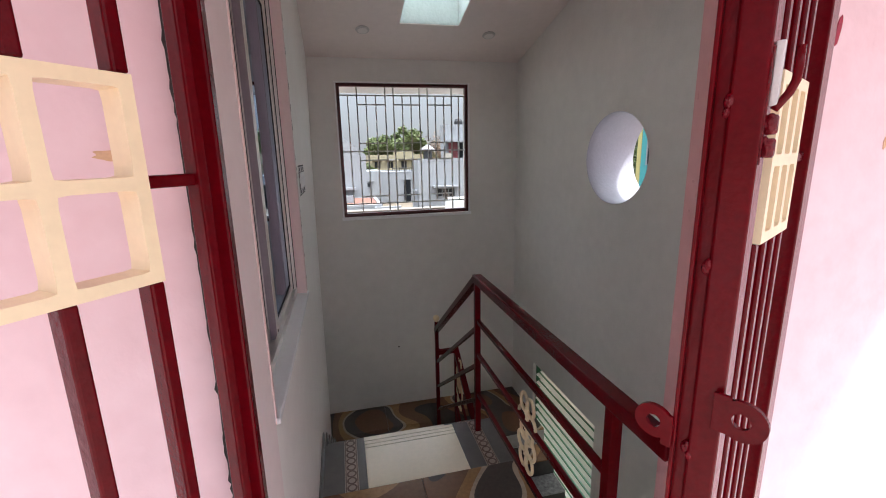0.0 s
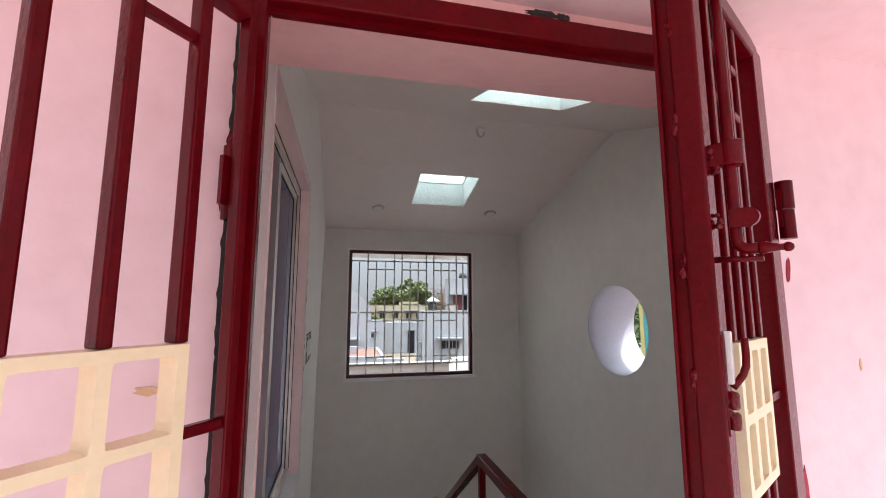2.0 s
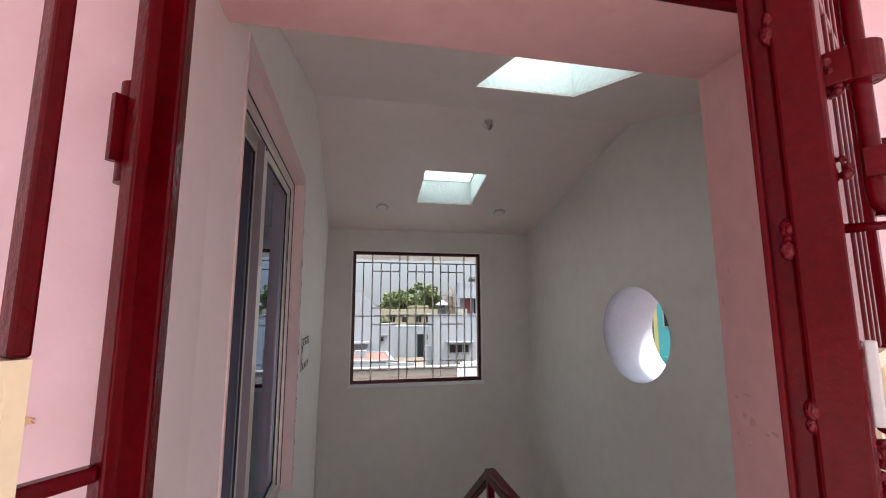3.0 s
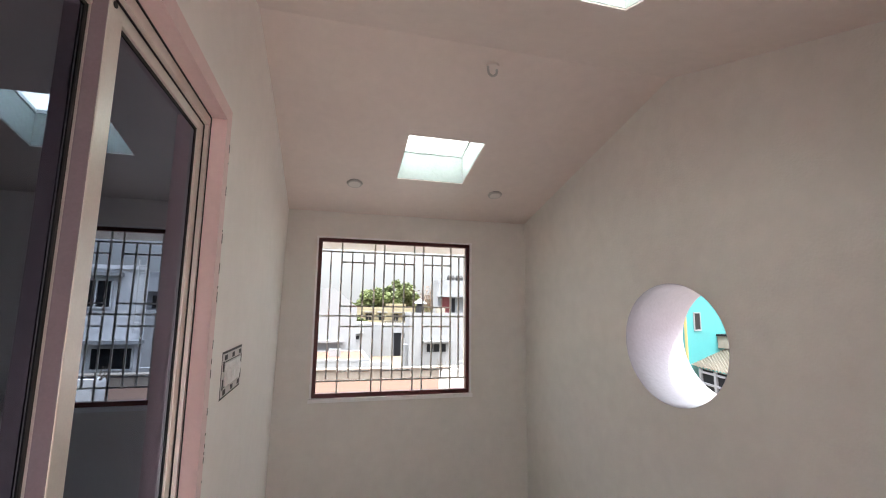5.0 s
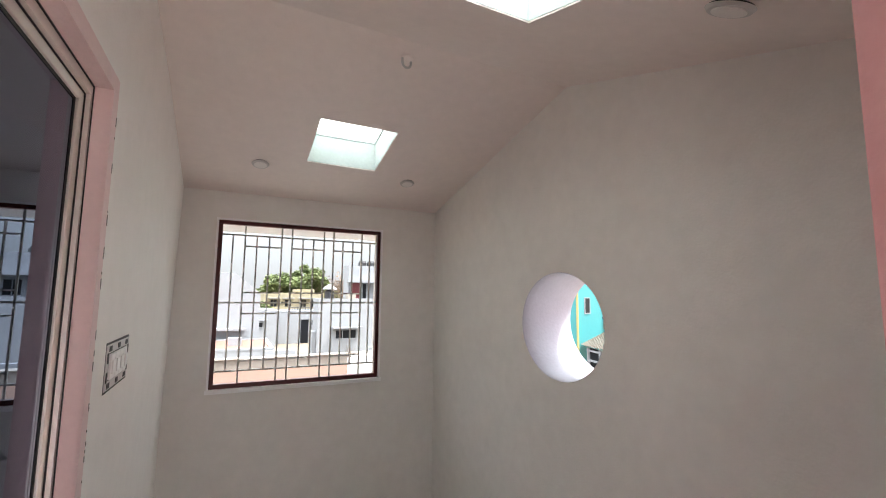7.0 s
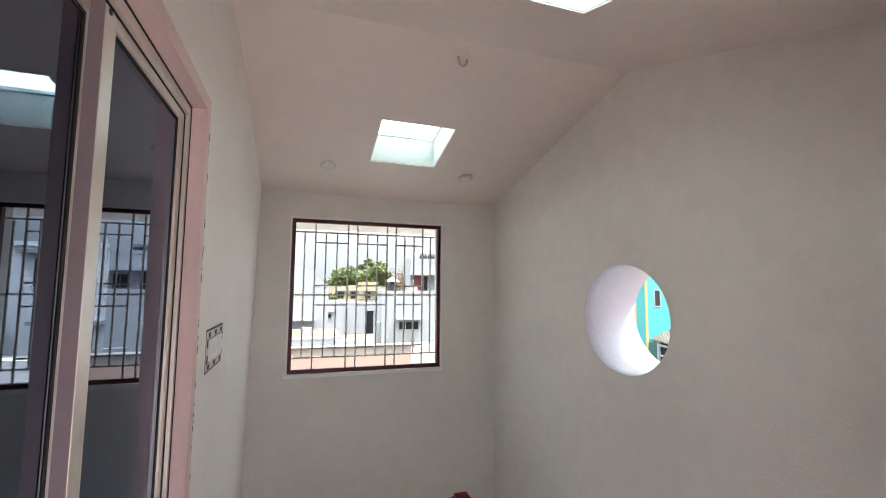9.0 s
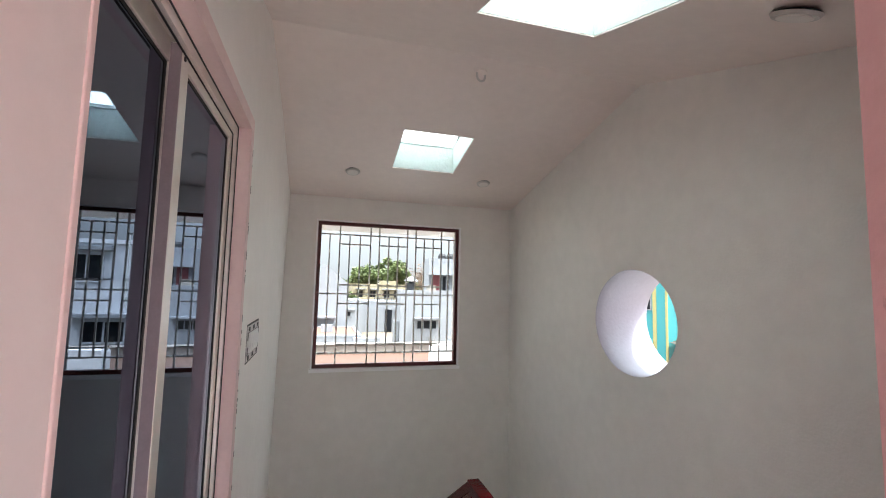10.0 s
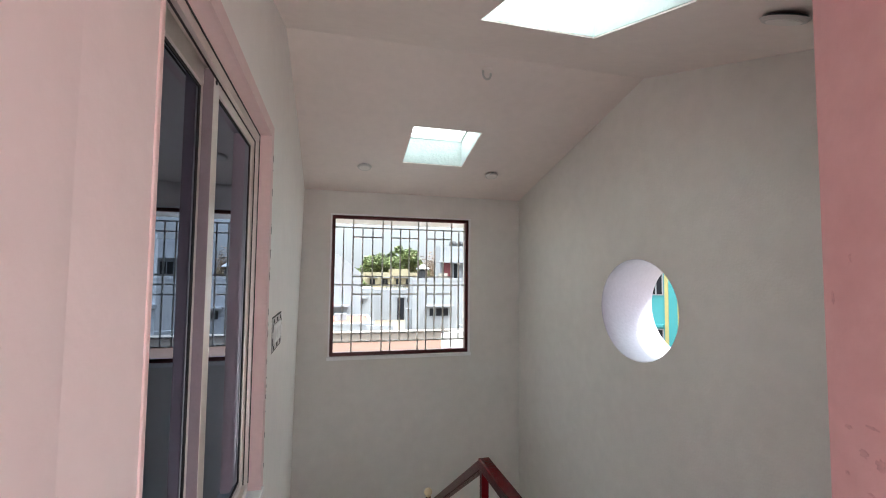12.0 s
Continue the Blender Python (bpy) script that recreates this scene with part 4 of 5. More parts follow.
for k in range(4):
    w = (SY1 - SY0 - 0.072) / 4
    y = SY0 + 0.036 + k * w
    rocker = part("rocker_switch", box((SX + 0.004, y + 0.005, SZ0 + 0.030), (SX + 0.013, y + w - 0.005, SZ1 - 0.030), 0.002), PLASTIC, sw, "white rocker switch")
    part("rocker", box((SX + 0.0128, y + 0.013, SZ0 + 0.046), (SX + 0.0165, y + w - 0.013, SZ1 - 0.050), 0.0015), PLASTIC, rocker)
for y in (SY0 + 0.04, (SY0 + SY1) / 2, SY1 - 0.04):
    for z in (SZ0 + 0.013, SZ1 - 0.013):
        part("slot", box((SX + 0.0075, y - 0.016, z - 0.008), (SX + 0.0095, y + 0.016, z + 0.008)), RUBBER, sw)
for y in (SY0 + 0.012, SY1 - 0.012):
    for z in (SZ0 + 0.04, SZ1 - 0.04):
        part("slot", box((SX + 0.0075, y - 0.006, z - 0.016), (SX + 0.0095, y + 0.006, z + 0.016)), RUBBER, sw)


# ---- the view outside ----
G = -4.0                                  # street level
SAND = material("dry_sandy_ground", (0.155, 0.125, 0.088), 0.95, vary=0.2, scale=0.25, bump=0.6, bump_scale=6, stain=0.3)
BRIGHT_WALL = material("fresh_white_house_paint", (0.62, 0.63, 0.65), 0.8, vary=0.05, scale=0.6, stain=0.25)
WHITE_WALL = material("white_washed_wall", (0.255, 0.265, 0.28), 0.8, vary=0.04, scale=0.6, stain=0.35)
YELLOW_WALL = material("yellow_house_paint", (0.27, 0.238, 0.155), 0.8, vary=0.06, scale=0.5, stain=0.3)
STAINED_WALL = material("stained_cream_wall", (0.225, 0.20, 0.17), 0.85, vary=0.1, scale=0.9, stain=0.7)
RED_ROOF = material("red_oxide_roof", (0.18, 0.08, 0.055), 0.85, vary=0.14, scale=0.8, stain=0.4)
TAN_ROOF = material("tan_roof_floor", (0.088, 0.044, 0.026), 0.85, vary=0.14, scale=0.8, stain=0.4)
MAROON = material("maroon_panel", (0.17, 0.03, 0.035), 0.5, vary=0.1, scale=4)
TURQUOISE = material("turquoise_paint", (0.05, 0.27, 0.28), 0.6, vary=0.04, scale=2.5, bump=0.2, stain=0.1)
YELLOW_TRIM = material("yellow_trim_paint", (0.38, 0.34, 0.13), 0.6, vary=0.06, scale=4)
DARK_FILL = material("dark_glass_and_shade", (0.012, 0.013, 0.016), 0.4, vary=0.2, scale=2, spec=0.12)
BLACK_TANK = material("black_tank_plastic", (0.02, 0.02, 0.022), 0.5, vary=0.1, scale=4)
ASBESTOS = material("grey_corrugated_sheet", (0.30, 0.27, 0.225), 0.9, vary=0.15, scale=5, stain=0.5)
BARK = material("grey_brown_bark", (0.13, 0.09, 0.06), 0.9, vary=0.25, scale=8, bump=0.5)
LEAF = material("green_leaves", (0.05, 0.082, 0.022), 0.6, vary=0.5, scale=0.7, tint=(0.125, 0.155, 0.05))
DRY = material("dry_twigs", (0.165, 0.115, 0.08), 0.9, vary=0.3, scale=2)

bm = bmesh.new()
bmesh.ops.create_grid(bm, x_segments=2, y_segments=2, size=2500, matrix=Matrix.Translation((0, 1500, G)))
structure("ground", bm, SAND, "dry sandy ground between the houses")


def house(name, label, x0, x1, y0, y1, z1, mat, parapet=0.0, z0=G):
    h = thing(name, label, "house")
    bm = box((x0, y0, z0), (x1, y1, z1))
    part("wall", bm, mat, h)
    if parapet:
        bm = bmesh.new()
        t = 0.2
        for a, b in (((x0 - 0.02, y0 - 0.02), (x1 + 0.02, y0 + t)), ((x0 - 0.02, y1 - t), (x1 + 0.02, y1 + 0.02)), ((x0 - 0.02, y0 + t), (x0 + t, y1 - t)), ((x1 - t, y0 + t), (x1 + 0.02, y1 - t))):
            add_box(bm, (*a, z1 - 0.02), (*b, z1 + parapet))
        part("parapet", bm, mat, h)
    return h


def house_window(h, x0, x1, z0, z1, y, shade=0.0, panes=2, frame_mat=None):
    w = part("window", box((x0, y - 0.03, z0), (x1, y + 0.02, z1)), DARK_FILL, h, "dark window")
    bm = bmesh.new()
    for k in range(panes + 1):
        x = x0 + (x1 - x0) * k / panes
        add_box(bm, (x - 0.03, y - 0.07, z0), (x + 0.03, y - 0.025, z1))
    for z in (z0, z1):
        add_box(bm, (x0 - 0.03, y - 0.07, z - 0.03), (x1 + 0.03, y - 0.025, z + 0.03))
    part("frame", bm, frame_mat or WHITE_WALL, w)
    if shade:
        part("sunshade", box((x0 - 0.35, y - shade, z1 + 0.16), (x1 + 0.45, y + 0.01, z1 + 0.30)), WHITE_WALL, h)


# terrace roof of the next house, with its low parapet
near = house("terrace_house", "low white house with a tan terrace roof and parapet", -9, 13, 8.0, 15.2, -0.62, WHITE_WALL)
part("roof_floor", box((-8.9, 8.1, -0.62), (12.9, 14.9, -0.60)), TAN_ROOF, near, "tan red terrace floor")
part("parapet", box((-9.02, 14.9, -0.63), (13.02, 15.22, -0.31), 0.02), STAINED_WALL, near, "stained low parapet")
part("parapet_cap", box((-9.05, 14.86, -0.31), (13.05, 15.26, -0.27), 0.01), STAINED_WALL, near)

wh = house("white_house", "flat roofed white house with a shaded window", 7.3, 19, 40, 42.5, 1.0, WHITE_WALL, 0.25)
house_window(wh, 8.95, 10.85, -2.38, -1.60, 40, 0.7, 3, WHITE_WALL)
part("annex", box((6.9, 40.4, G), (7.28, 41.5, -1.7)), WHITE_WALL, wh, "white side wall")
part("annex", box((8.9, 29.5, G), (16, 29.8, -1.95)), WHITE_WALL, wh, "white compound wall")
part("tank", tube([(8.6, 41.6, 1.0), (8.6, 41.6, 1.9), (8.6, 41.6, 2.1)], [0.42, 0.42, 0.2], 16), BLACK_TANK, wh, "dark roof water tank")
part("tank_cover", tube([(8.6, 41.6, 2.12), (8.6, 41.6, 2.2), (8.6, 41.6, 2.6)], [0.7, 0.65, 0.05], 12), WHITE_WALL, wh, "white tank cover")
part("roof_box", box((10.2, 41, 1.0), (11.0, 41.8, 1.75)), ASBESTOS, wh, "grey roof box")

sm = house("small_house", "single storey white house with an open dark doorway", 4.8, 9.6, 52, 58, -0.45, WHITE_WALL, 0.15)
# Flat dark panel stands for the unlit inside of the doorway.
part("doorway", box((7.62, 51.95, G), (8.45, 52.02, -1.30)), DARK_FILL, sm, "dark panel for the unlit open doorway")
part("door_frame", box((7.45, 51.9, -1.30), (8.62, 52.02, -1.12)), WHITE_WALL, sm)
house_window(sm, 8.75, 9.25, -1.95, -1.35, 52, 0, 2)
bm = bmesh.new()
for k in range(9):
    add_tube(bm, [(6.4 + k * 0.3, 53, -0.3), (6.4 + k * 0.3, 53, 0.05)], 0.03, 6)
add_tube(bm, [(6.4, 53, 0.07), (8.8, 53, 0.07)], 0.05, 6)
part("roof_rail", bm, BLACK_TANK, sm, "dark roof rail")

lf = house("left_house", "plain white house with a sloping parapet", -9, 2.25, 36, 38, 1.55, WHITE_WALL)
part("upper_storey", prism([(-9, 1.54), (2.23, 1.54), (2.23, 1.70), (0.45, 3.20), (-9, 3.35)], "y", 36.0, 37.9), WHITE_WALL, lf)
house_window(lf, -2.4, -1.2, 1.9, 2.7, 36, 0.4, 2)
part("sunshade", box((-1.5, 35.3, -1.05), (1.3, 36.01, -0.9)), WHITE_WALL, lf)
house_window(lf, 2.5, 3.4, -1.9, -1.4, 49.5, 0.3, 2)
ra = house("roof_annex", "low annex with a red oxide roof and white kerbs", -4.5, 2.75, 29, 35, -1.75, WHITE_WALL, 0.12)
part("roof_floor", box((-4.3, 29.2, -1.74), (2.55, 34.8, -1.70)), RED_ROOF, ra, "red oxide roof floor")
part("block", box((0.2, 31.4, -1.70), (1.0, 31.8, -1.2)), WHITE_WALL, ra)
part("block", box((2.2, 28.4, G), (4.0, 28.7, -1.75)), WHITE_WALL, ra, "white compound wall")
bh = house("back_house", "white house behind with a small window", 2.3, 4.7, 49.5, 56, -0.1, WHITE_WALL)

yh = house("yellow_house", "two storey pale yellow house with dark windows", 5.1, 14.5, 75, 86, 1.35, YELLOW_WALL, 0.4)
part("stair_head", box((10.2, 77, 1.3), (13.2, 82, 2.4)), YELLOW_WALL, yh, "yellow stair head")
for x in (6.0, 8.2, 10.6, 12.4):
    for z in (-0.6, -3.4):
        house_window(yh, x, x + 1.0, z, z + 1.25, 75, 0.6, 2, YELLOW_WALL)
part("balcony", box((5.0, 73.9, -1.3), (9.4, 75.0, -1.15)), YELLOW_WALL, yh)
part("balcony_wall", box((5.0, 73.8, -1.15), (9.4, 73.95, -0.5)), YELLOW_WALL, yh)

tl = house("tall_house", "tall white house with maroon panel and roof tanks", 11.6, 22, 46.5, 48.8, 4.45, WHITE_WALL, 0.35)
part("canopy", box((11.2, 45.4, 2.92), (22, 46.5, 3.12)), WHITE_WALL, tl, "white concrete canopy")
part("panel", box((11.95, 46.40, 1.15), (12.95, 46.52, 2.92)), MAROON, tl, "maroon slatted panel")
for k in range(8):
    part("panel_slat", box((11.95, 46.36, 1.22 + k * 0.21), (12.95, 46.41, 1.32 + k * 0.21)), MAROON, tl)
house_window(tl, 13.15, 13.6, 1.15, 2.85, 46.5, 0, 1)
house_window(tl, 14.6, 15.8, 1.3, 2.6, 46.5, 0, 2)
for x in (13.5, 14.5):
    bm = tube([(x, 48, 4.46), (x, 48, 5.2), (x, 48, 5.45), (x, 48, 5.55)], [0.46, 0.46, 0.35, 0.15], 18)
    part("tank", bm, BLACK_TANK, tl, "black roof water tank")

# the white house across the lane, seen in the dark glass of the sliding window
ln = thing("lane_house", "two storey white house with dark windows and a wall ladder", "house")
part("wall", prism([(6.57, 20.0), (12.0, 20.0), (12.0, 26.0), (9.0, 26.0)], "z", G, 3.1), BRIGHT_WALL, ln)
part("roof_edge", prism([(6.57, 19.9), (12.05, 19.9), (12.05, 20.6), (6.85, 20.6)], "z", 3.1, 3.26), BRIGHT_WALL, ln)
house_window(ln, 6.86, 8.28, -0.80, 0.04, 20.0, 0.5, 2, BRIGHT_WALL)
house_window(ln, 7.80, 8.85, 1.58, 2.66, 20.0, 0.3, 2, BRIGHT_WALL)
house_window(ln, 9.9, 11.2, -0.80, 0.04, 20.0, 0.5, 2, BRIGHT_WALL)
for x in (6.66, 6.92):
    part("ladder_rail", tube([(x, 19.9, 0.6), (x, 19.9, 3.5)], 0.02, 8), GRILLE_GREY, ln)
for k in range(11):
    part("ladder_rung", tube([(6.66, 19.9, 0.75 + 0.25 * k), (6.92, 19.9, 0.75 + 0.25 * k)], 0.014, 6), GRILLE_GREY, ln)

# the turquoise house beside the round opening
tq = thing("turquoise_house", "turquoise house with yellow corner strips and dark windows", "house")
C0 = Vector((9.80, 10.345, 0))
DA, DB = Vector((0.93, 0.37, 0)).normalized(), Vector((-0.69, 0.72, 0)).normalized()


def tq_box(a0, a1, b0, b1, z0, z1):
    """A block along the two sides of the turned house."""
    bm = bmesh.new()
    vs = [bm.verts.new(C0 + DA * a + DB * b + Vector((0, 0, z))) for z in (z0, z1) for a, b in ((a0, b0), (a1, b0), (a1, b1), (a0, b1))]
    for f in ((3, 2, 1, 0), (4, 5, 6, 7), (0, 1, 5, 4), (1, 2, 6, 5), (2, 3, 7, 6), (3, 0, 4, 7)):
        bm.faces.new([vs[i] for i in f])
    return bm


part("wall", tq_box(0.0, 7.0, 0.0, 1.20, G, 4.6), TURQUOISE, tq)
part("corner_strip", tq_box(-0.03, 0.02, -0.02, 0.03, G, 4.6), YELLOW_TRIM, tq, "yellow painted corner strip")
part("corner_strip", tq_box(-0.03, 0.01, 0.27, 0.36, G, 4.6), YELLOW_TRIM, tq, "yellow painted strip")
part("corner_strip", tq_box(-0.03, 0.03, 1.12, 1.22, G, 4.6), YELLOW_TRIM, tq, "yellow painted corner strip")
part("cornice", tq_box(-0.15, 7.0, -0.15, 1.35, 4.6, 4.75), YELLOW_TRIM, tq)


def tq_window_a(a0, a1, z0, z1):
    w = part("window", tq_box(a0, a1, -0.012, 0.01, z0, z1), DARK_FILL, tq, "dark narrow window")
    bm = tq_box(a0 - 0.03, a0, -0.03, 0.0, z0 - 0.03, z1 + 0.03)
    for args in ((a1, a1 + 0.03, -0.03, 0.0, z0 - 0.03, z1 + 0.03), (a0, a1, -0.03, 0.0, z0 - 0.03, z0), (a0, a1, -0.03, 0.0, z1, z1 + 0.03)):
        extra = tq_box(*args)
        me = bpy.data.meshes.new("strip")
        extra.to_mesh(me)
        extra.free()
        bm.from_mesh(me)
        bpy.data.meshes.remove(me)
    part("frame", bm, WHITE_WALL, w, "white window frame")


def tq_window_b(b0, b1, z0, z1, n=3):
    w = part("window", tq_box(-0.012, 0.01, b0, b1, z0, z1), DARK_FILL, tq, "dark window in three lights")
    for k in range(n + 1):
        b = b0 + (b1 - b0) * k / n
        part("mullion", tq_box(-0.035, 0.0, b - 0.015, b + 0.015, z0, z1), WHITE_WALL, w)
    for z in (z0, z1):
        part("rail", tq_box(-0.035, 0.0, b0 - 0.015, b1 + 0.015, z - 0.015, z + 0.015), WHITE_WALL, w)


tq_window_a(0.50, 0.86, 1.20, 1.66)
tq_window_b(0.41, 0.95, 1.19, 2.35, 3)
tq_window_b(0.41, 0.95, -0.70, 0.18, 3)
part("sunshade", tq_box(-0.14, 0.0, 0.37, 0.99, 0.25, 0.33), TURQUOISE, tq)
part("box_unit", tq_box(1.98, 2.75, -0.30, -0.005, 0.62, 0.98), ASBESTOS, tq, "grey wall box unit")
part("box_lid", tq_box(1.90, 2.85, -0.34, -0.003, 0.982, 1.04), DARK_FILL, tq, "dark lid of the wall box")
# corrugated lean-to roof at its foot
lean = thing("lean_to", "lean-to with pale corrugated roof and white gridded wall", "shed")
E0, E1 = Vector((9.70, 9.98, 0.27)), Vector((8.70, 6.62, 0.27))
T0, T1 = C0 + DA * 0.05 - DB * 0.05 + Vector((0, 0, 0.27)), C0 + DA * 4.2 - DB * 0.05 + Vector((0, 0, 0.84))
bm = bmesh.new()
n = 96
rows = []
for k in range(n + 1):
    wv = Vector((0, 0, 0.022 * math.sin(k * 1.57)))
    rows.append((bm.verts.new(T0.lerp(T1, k / n) + wv), bm.verts.new(E0.lerp(E1, k / n) + wv)))
for p, q in zip(rows, rows[1:]):
    bm.faces.new((p[0], q[0], q[1], p[1]))
bmesh.ops.solidify(bm, geom=bm.faces[:], thickness=0.012)
part("roof", bm, ASBESTOS, lean, "pale corrugated roof sheet")
ED = (E1 - E0).normalized()
EN = Vector((-ED.y, ED.x, 0))


def eave_box(s0, s1, d0, d1, z0, z1):
    """A block along the foot of the eave."""
    m = bmesh.new()
    vs = [m.verts.new(Vector((E0.x, E0.y, 0)) + ED * s + EN * d + Vector((0, 0, z))) for z in (z0, z1) for s, d in ((s0, d0), (s1, d0), (s1, d1), (s0, d1))]
    for f in ((3, 2, 1, 0), (4, 5, 6, 7), (0, 1, 5, 4), (1, 2, 6, 5), (2, 3, 7, 6), (3, 0, 4, 7)):
        m.faces.new([vs[i] for i in f])
    bmesh.ops.recalc_face_normals(m, faces=m.faces[:])
    return m


# One dark slab behind the posts gives the shade of the openings.
part("wall", eave_box(0.02, 3.5, 0.10, 0.16, G, 0.21), DARK_FILL, lean, "dark panel for the shaded openings")
for k in range(6):
    part("post", eave_box(0.02 + k * 0.66, 0.12 + k * 0.66, 0.05, 0.12, G, 0.22), WHITE_WALL, lean)
for z in (-0.55, -0.16, 0.12):
    part("rail", eave_box(0.0, 3.5, 0.055, 0.115, z, z + 0.05), WHITE_WALL, lean)


# ---- trees ----
def tree(label, x, y, height, spread, leaves, seed, leaf_size, mat, name="tree", bare=False):
    rng = random.Random(seed)
    t = thing(name, label, "tree", (x, y, G))
    bm = bmesh.new()
    trunk = [(0, 0, 0), (0.1, 0.05, height * 0.2), (0.02, -0.1, height * 0.38)]
    add_tube(bm, trunk, [height * 0.035, height * 0.028, height * 0.022], 10)
    tips = []
    for k in range(9 if not bare else 16):
        a = rng.uniform(0, 2 * math.pi)
        r = spread * rng.uniform(0.35, 0.95)
        z = height * rng.uniform(0.5, 0.9)
        mid = (r * 0.45 * math.cos(a), r * 0.45 * math.sin(a), height * rng.uniform(0.42, 0.6))
        tip = (r * math.cos(a), r * math.sin(a), z)
        add_tube(bm, [trunk[-1], mid, tip], [height * 0.015, height * 0.009, height * 0.003], 6)
        tips.append(Vector(tip))
        if bare:
            for _ in range(9):
                q = Vector(tip) + Vector((rng.gauss(0, 1), rng.gauss(0, 1), rng.uniform(0.1, 1.4))) * spread * 0.22
                add_tube(bm, [mid, (Vector(mid) + Vector(tip)) / 2, q], [height * 0.006, height * 0.004, height * 0.0015], 4)
                tips.append(q)
    part("trunk", bm, BARK if not bare else DRY, t)
    tips.append(Vector((0, 0, height * 0.93)))
    verts, faces = [], []
    clumps = [(c, spread * rng.uniform(0.16, 0.34)) for c in tips] + [(Vector((rng.gauss(0, 0.45) * spread, rng.gauss(0, 0.45) * spread, height * rng.uniform(0.55, 0.88))), spread * rng.uniform(0.14, 0.3)) for _ in range(16)]
    for k in range(leaves):
        c, r = clumps[k % len(clumps)]
        d = Vector((rng.gauss(0, 1), rng.gauss(0, 1), rng.gauss(0, 0.75)))
        d = d.normalized() * r * rng.uniform(0.55, 1.12)
        p = c + d
        u = Vector((rng.gauss(0, 1), rng.gauss(0, 1), rng.gauss(0, 0.6))).normalized()
        v = u.cross(Vector((rng.gauss(0, 1), rng.gauss(0, 1), rng.gauss(0, 1)))).normalized()
        s = leaf_size * rng.uniform(0.6, 1.3)
        i = len(verts)
        verts += [p - u * s, p + v * s * 0.45, p + u * s, p - v * s * 0.45]
        faces.append((i, i + 1, i + 2, i + 3))
    me = bpy.data.meshes.new("crown")
    me.from_pydata([tuple(v) for v in verts], [], faces)
    me.materials.append(mat)
    ob = new("crown", me)
    ob.parent = t
    return t


tree("broad green mango tree behind the yellow house", 10.2, 98, 9.6, 4.8, 6500, 3, 0.42, LEAF)
tree("broad green mango tree behind the yellow house", 14.0, 95, 11.6, 4.6, 6500, 4, 0.42, LEAF)
tree("broad green mango tree behind the yellow house", 15.9, 100, 10.0, 3.4, 5000, 5, 0.42, LEAF)
tree("dry brown tree with few leaves behind the houses", 21.3, 92, 9.2, 5.2, 1500, 6, 0.2, DRY, bare=True)
tree("small green tree between white houses", 4.0, 62, 4.6, 1.3, 1600, 7, 0.25, LEAF)
tree("green tree beside the turquoise house", 11.6, 16.2, 7.8, 3.2, 4200, 8, 0.16, LEAF)
rng = random.Random(11)
verts, faces = [], []
for k in range(5000):
    x = rng.uniform(-60, 140)
    p = Vector((x, 230 + rng.uniform(-8, 8), G + rng.uniform(0, 1) ** 0.6 * (7.2 + 1.8 * noise.noise(Vector((x * 0.09, 0, 0))))))
    u = Vector((rng.gauss(0, 1), rng.gauss(0, 0.4), rng.gauss(0, 0.7))).normalized()
    v = u.cross(Vector((0, 1, 0.2))).normalized()
    i = len(verts)
    s = rng.uniform(0.8, 1.6)
    verts += [p - u * s, p + v * s * 0.6, p + u * s, p - v * s * 0.6]
    faces.append((i, i + 1, i + 2, i + 3))
me = bpy.data.meshes.new("far_trees")
me.from_pydata([tuple(v) for v in verts], [], faces)
me.materials.append(LEAF)
tagged(new("far_trees", me), "hazy line of distant green trees", "trees", kind="stuff")


# ---- tiles of the landing and stairs ----
def wavy_tile_material():
    """Glazed floor tile printed with broad brown, tan and dark waves."""
    m = bpy.data.materials.new("wavy_brown_tile")
    m.use_nodes = True
    n, l = m.node_tree.nodes, m.node_tree.links
    b = n["Principled BSDF"]
    b.inputs["Roughness"].default_value = 0.22
    co = n.new("ShaderNodeTexCoord")
    ns = n.new("ShaderNodeTexNoise")
    ns.inputs["Scale"].default_value, ns.inputs["Detail"].default_value = 1.7, 0.3
    l.new(co.outputs["Object"], ns.inputs["Vector"])
    r = n.new("ShaderNodeValToRGB")
    r.color_ramp.interpolation = "CONSTANT"
    e = r.color_ramp.elements
    e[0].position, e[0].color = 0.0, (0.045, 0.035, 0.030, 1)
    e[1].position, e[1].color = 0.40, (0.15, 0.075, 0.038, 1)
    for p, c in ((0.50, (0.30, 0.17, 0.075, 1)), (0.555, (0.42, 0.33, 0.24, 1)), (0.575, (0.07, 0.055, 0.048, 1)), (0.66, (0.13, 0.065, 0.035, 1))):
        q = e.new(p)
        q.color = c
    l.new(ns.outputs["Fac"], r.inputs[0])
    g = n.new("ShaderNodeTexNoise")
    g.inputs["Scale"].default_value, g.inputs["Detail"].default_value = 45, 6
    l.new(co.outputs["Object"], g.inputs["Vector"])
    mx = n.new("ShaderNodeMixRGB")
    mx.blend_type = "OVERLAY"
    mx.inputs[0].default_value = 0.35
    l.new(r.outputs[0], mx.inputs[1])
    l.new(g.outputs["Fac"], mx.inputs[2])
    l.new(mx.outputs[0], b.inputs["Base Color"])
    return m


WAVY = wavy_tile_material()
CREAM_TILE = material("cream_marbled_tile", (0.78, 0.68, 0.52), 0.2, vary=0.06, scale=5)
SLATE_TILE = material("slate_grey_tile", (0.11, 0.10, 0.092), 0.3, vary=0.25, scale=16)
CHAIN_TILE = material("taupe_border_tile", (0.38, 0.30, 0.24), 0.3, vary=0.15, scale=20)
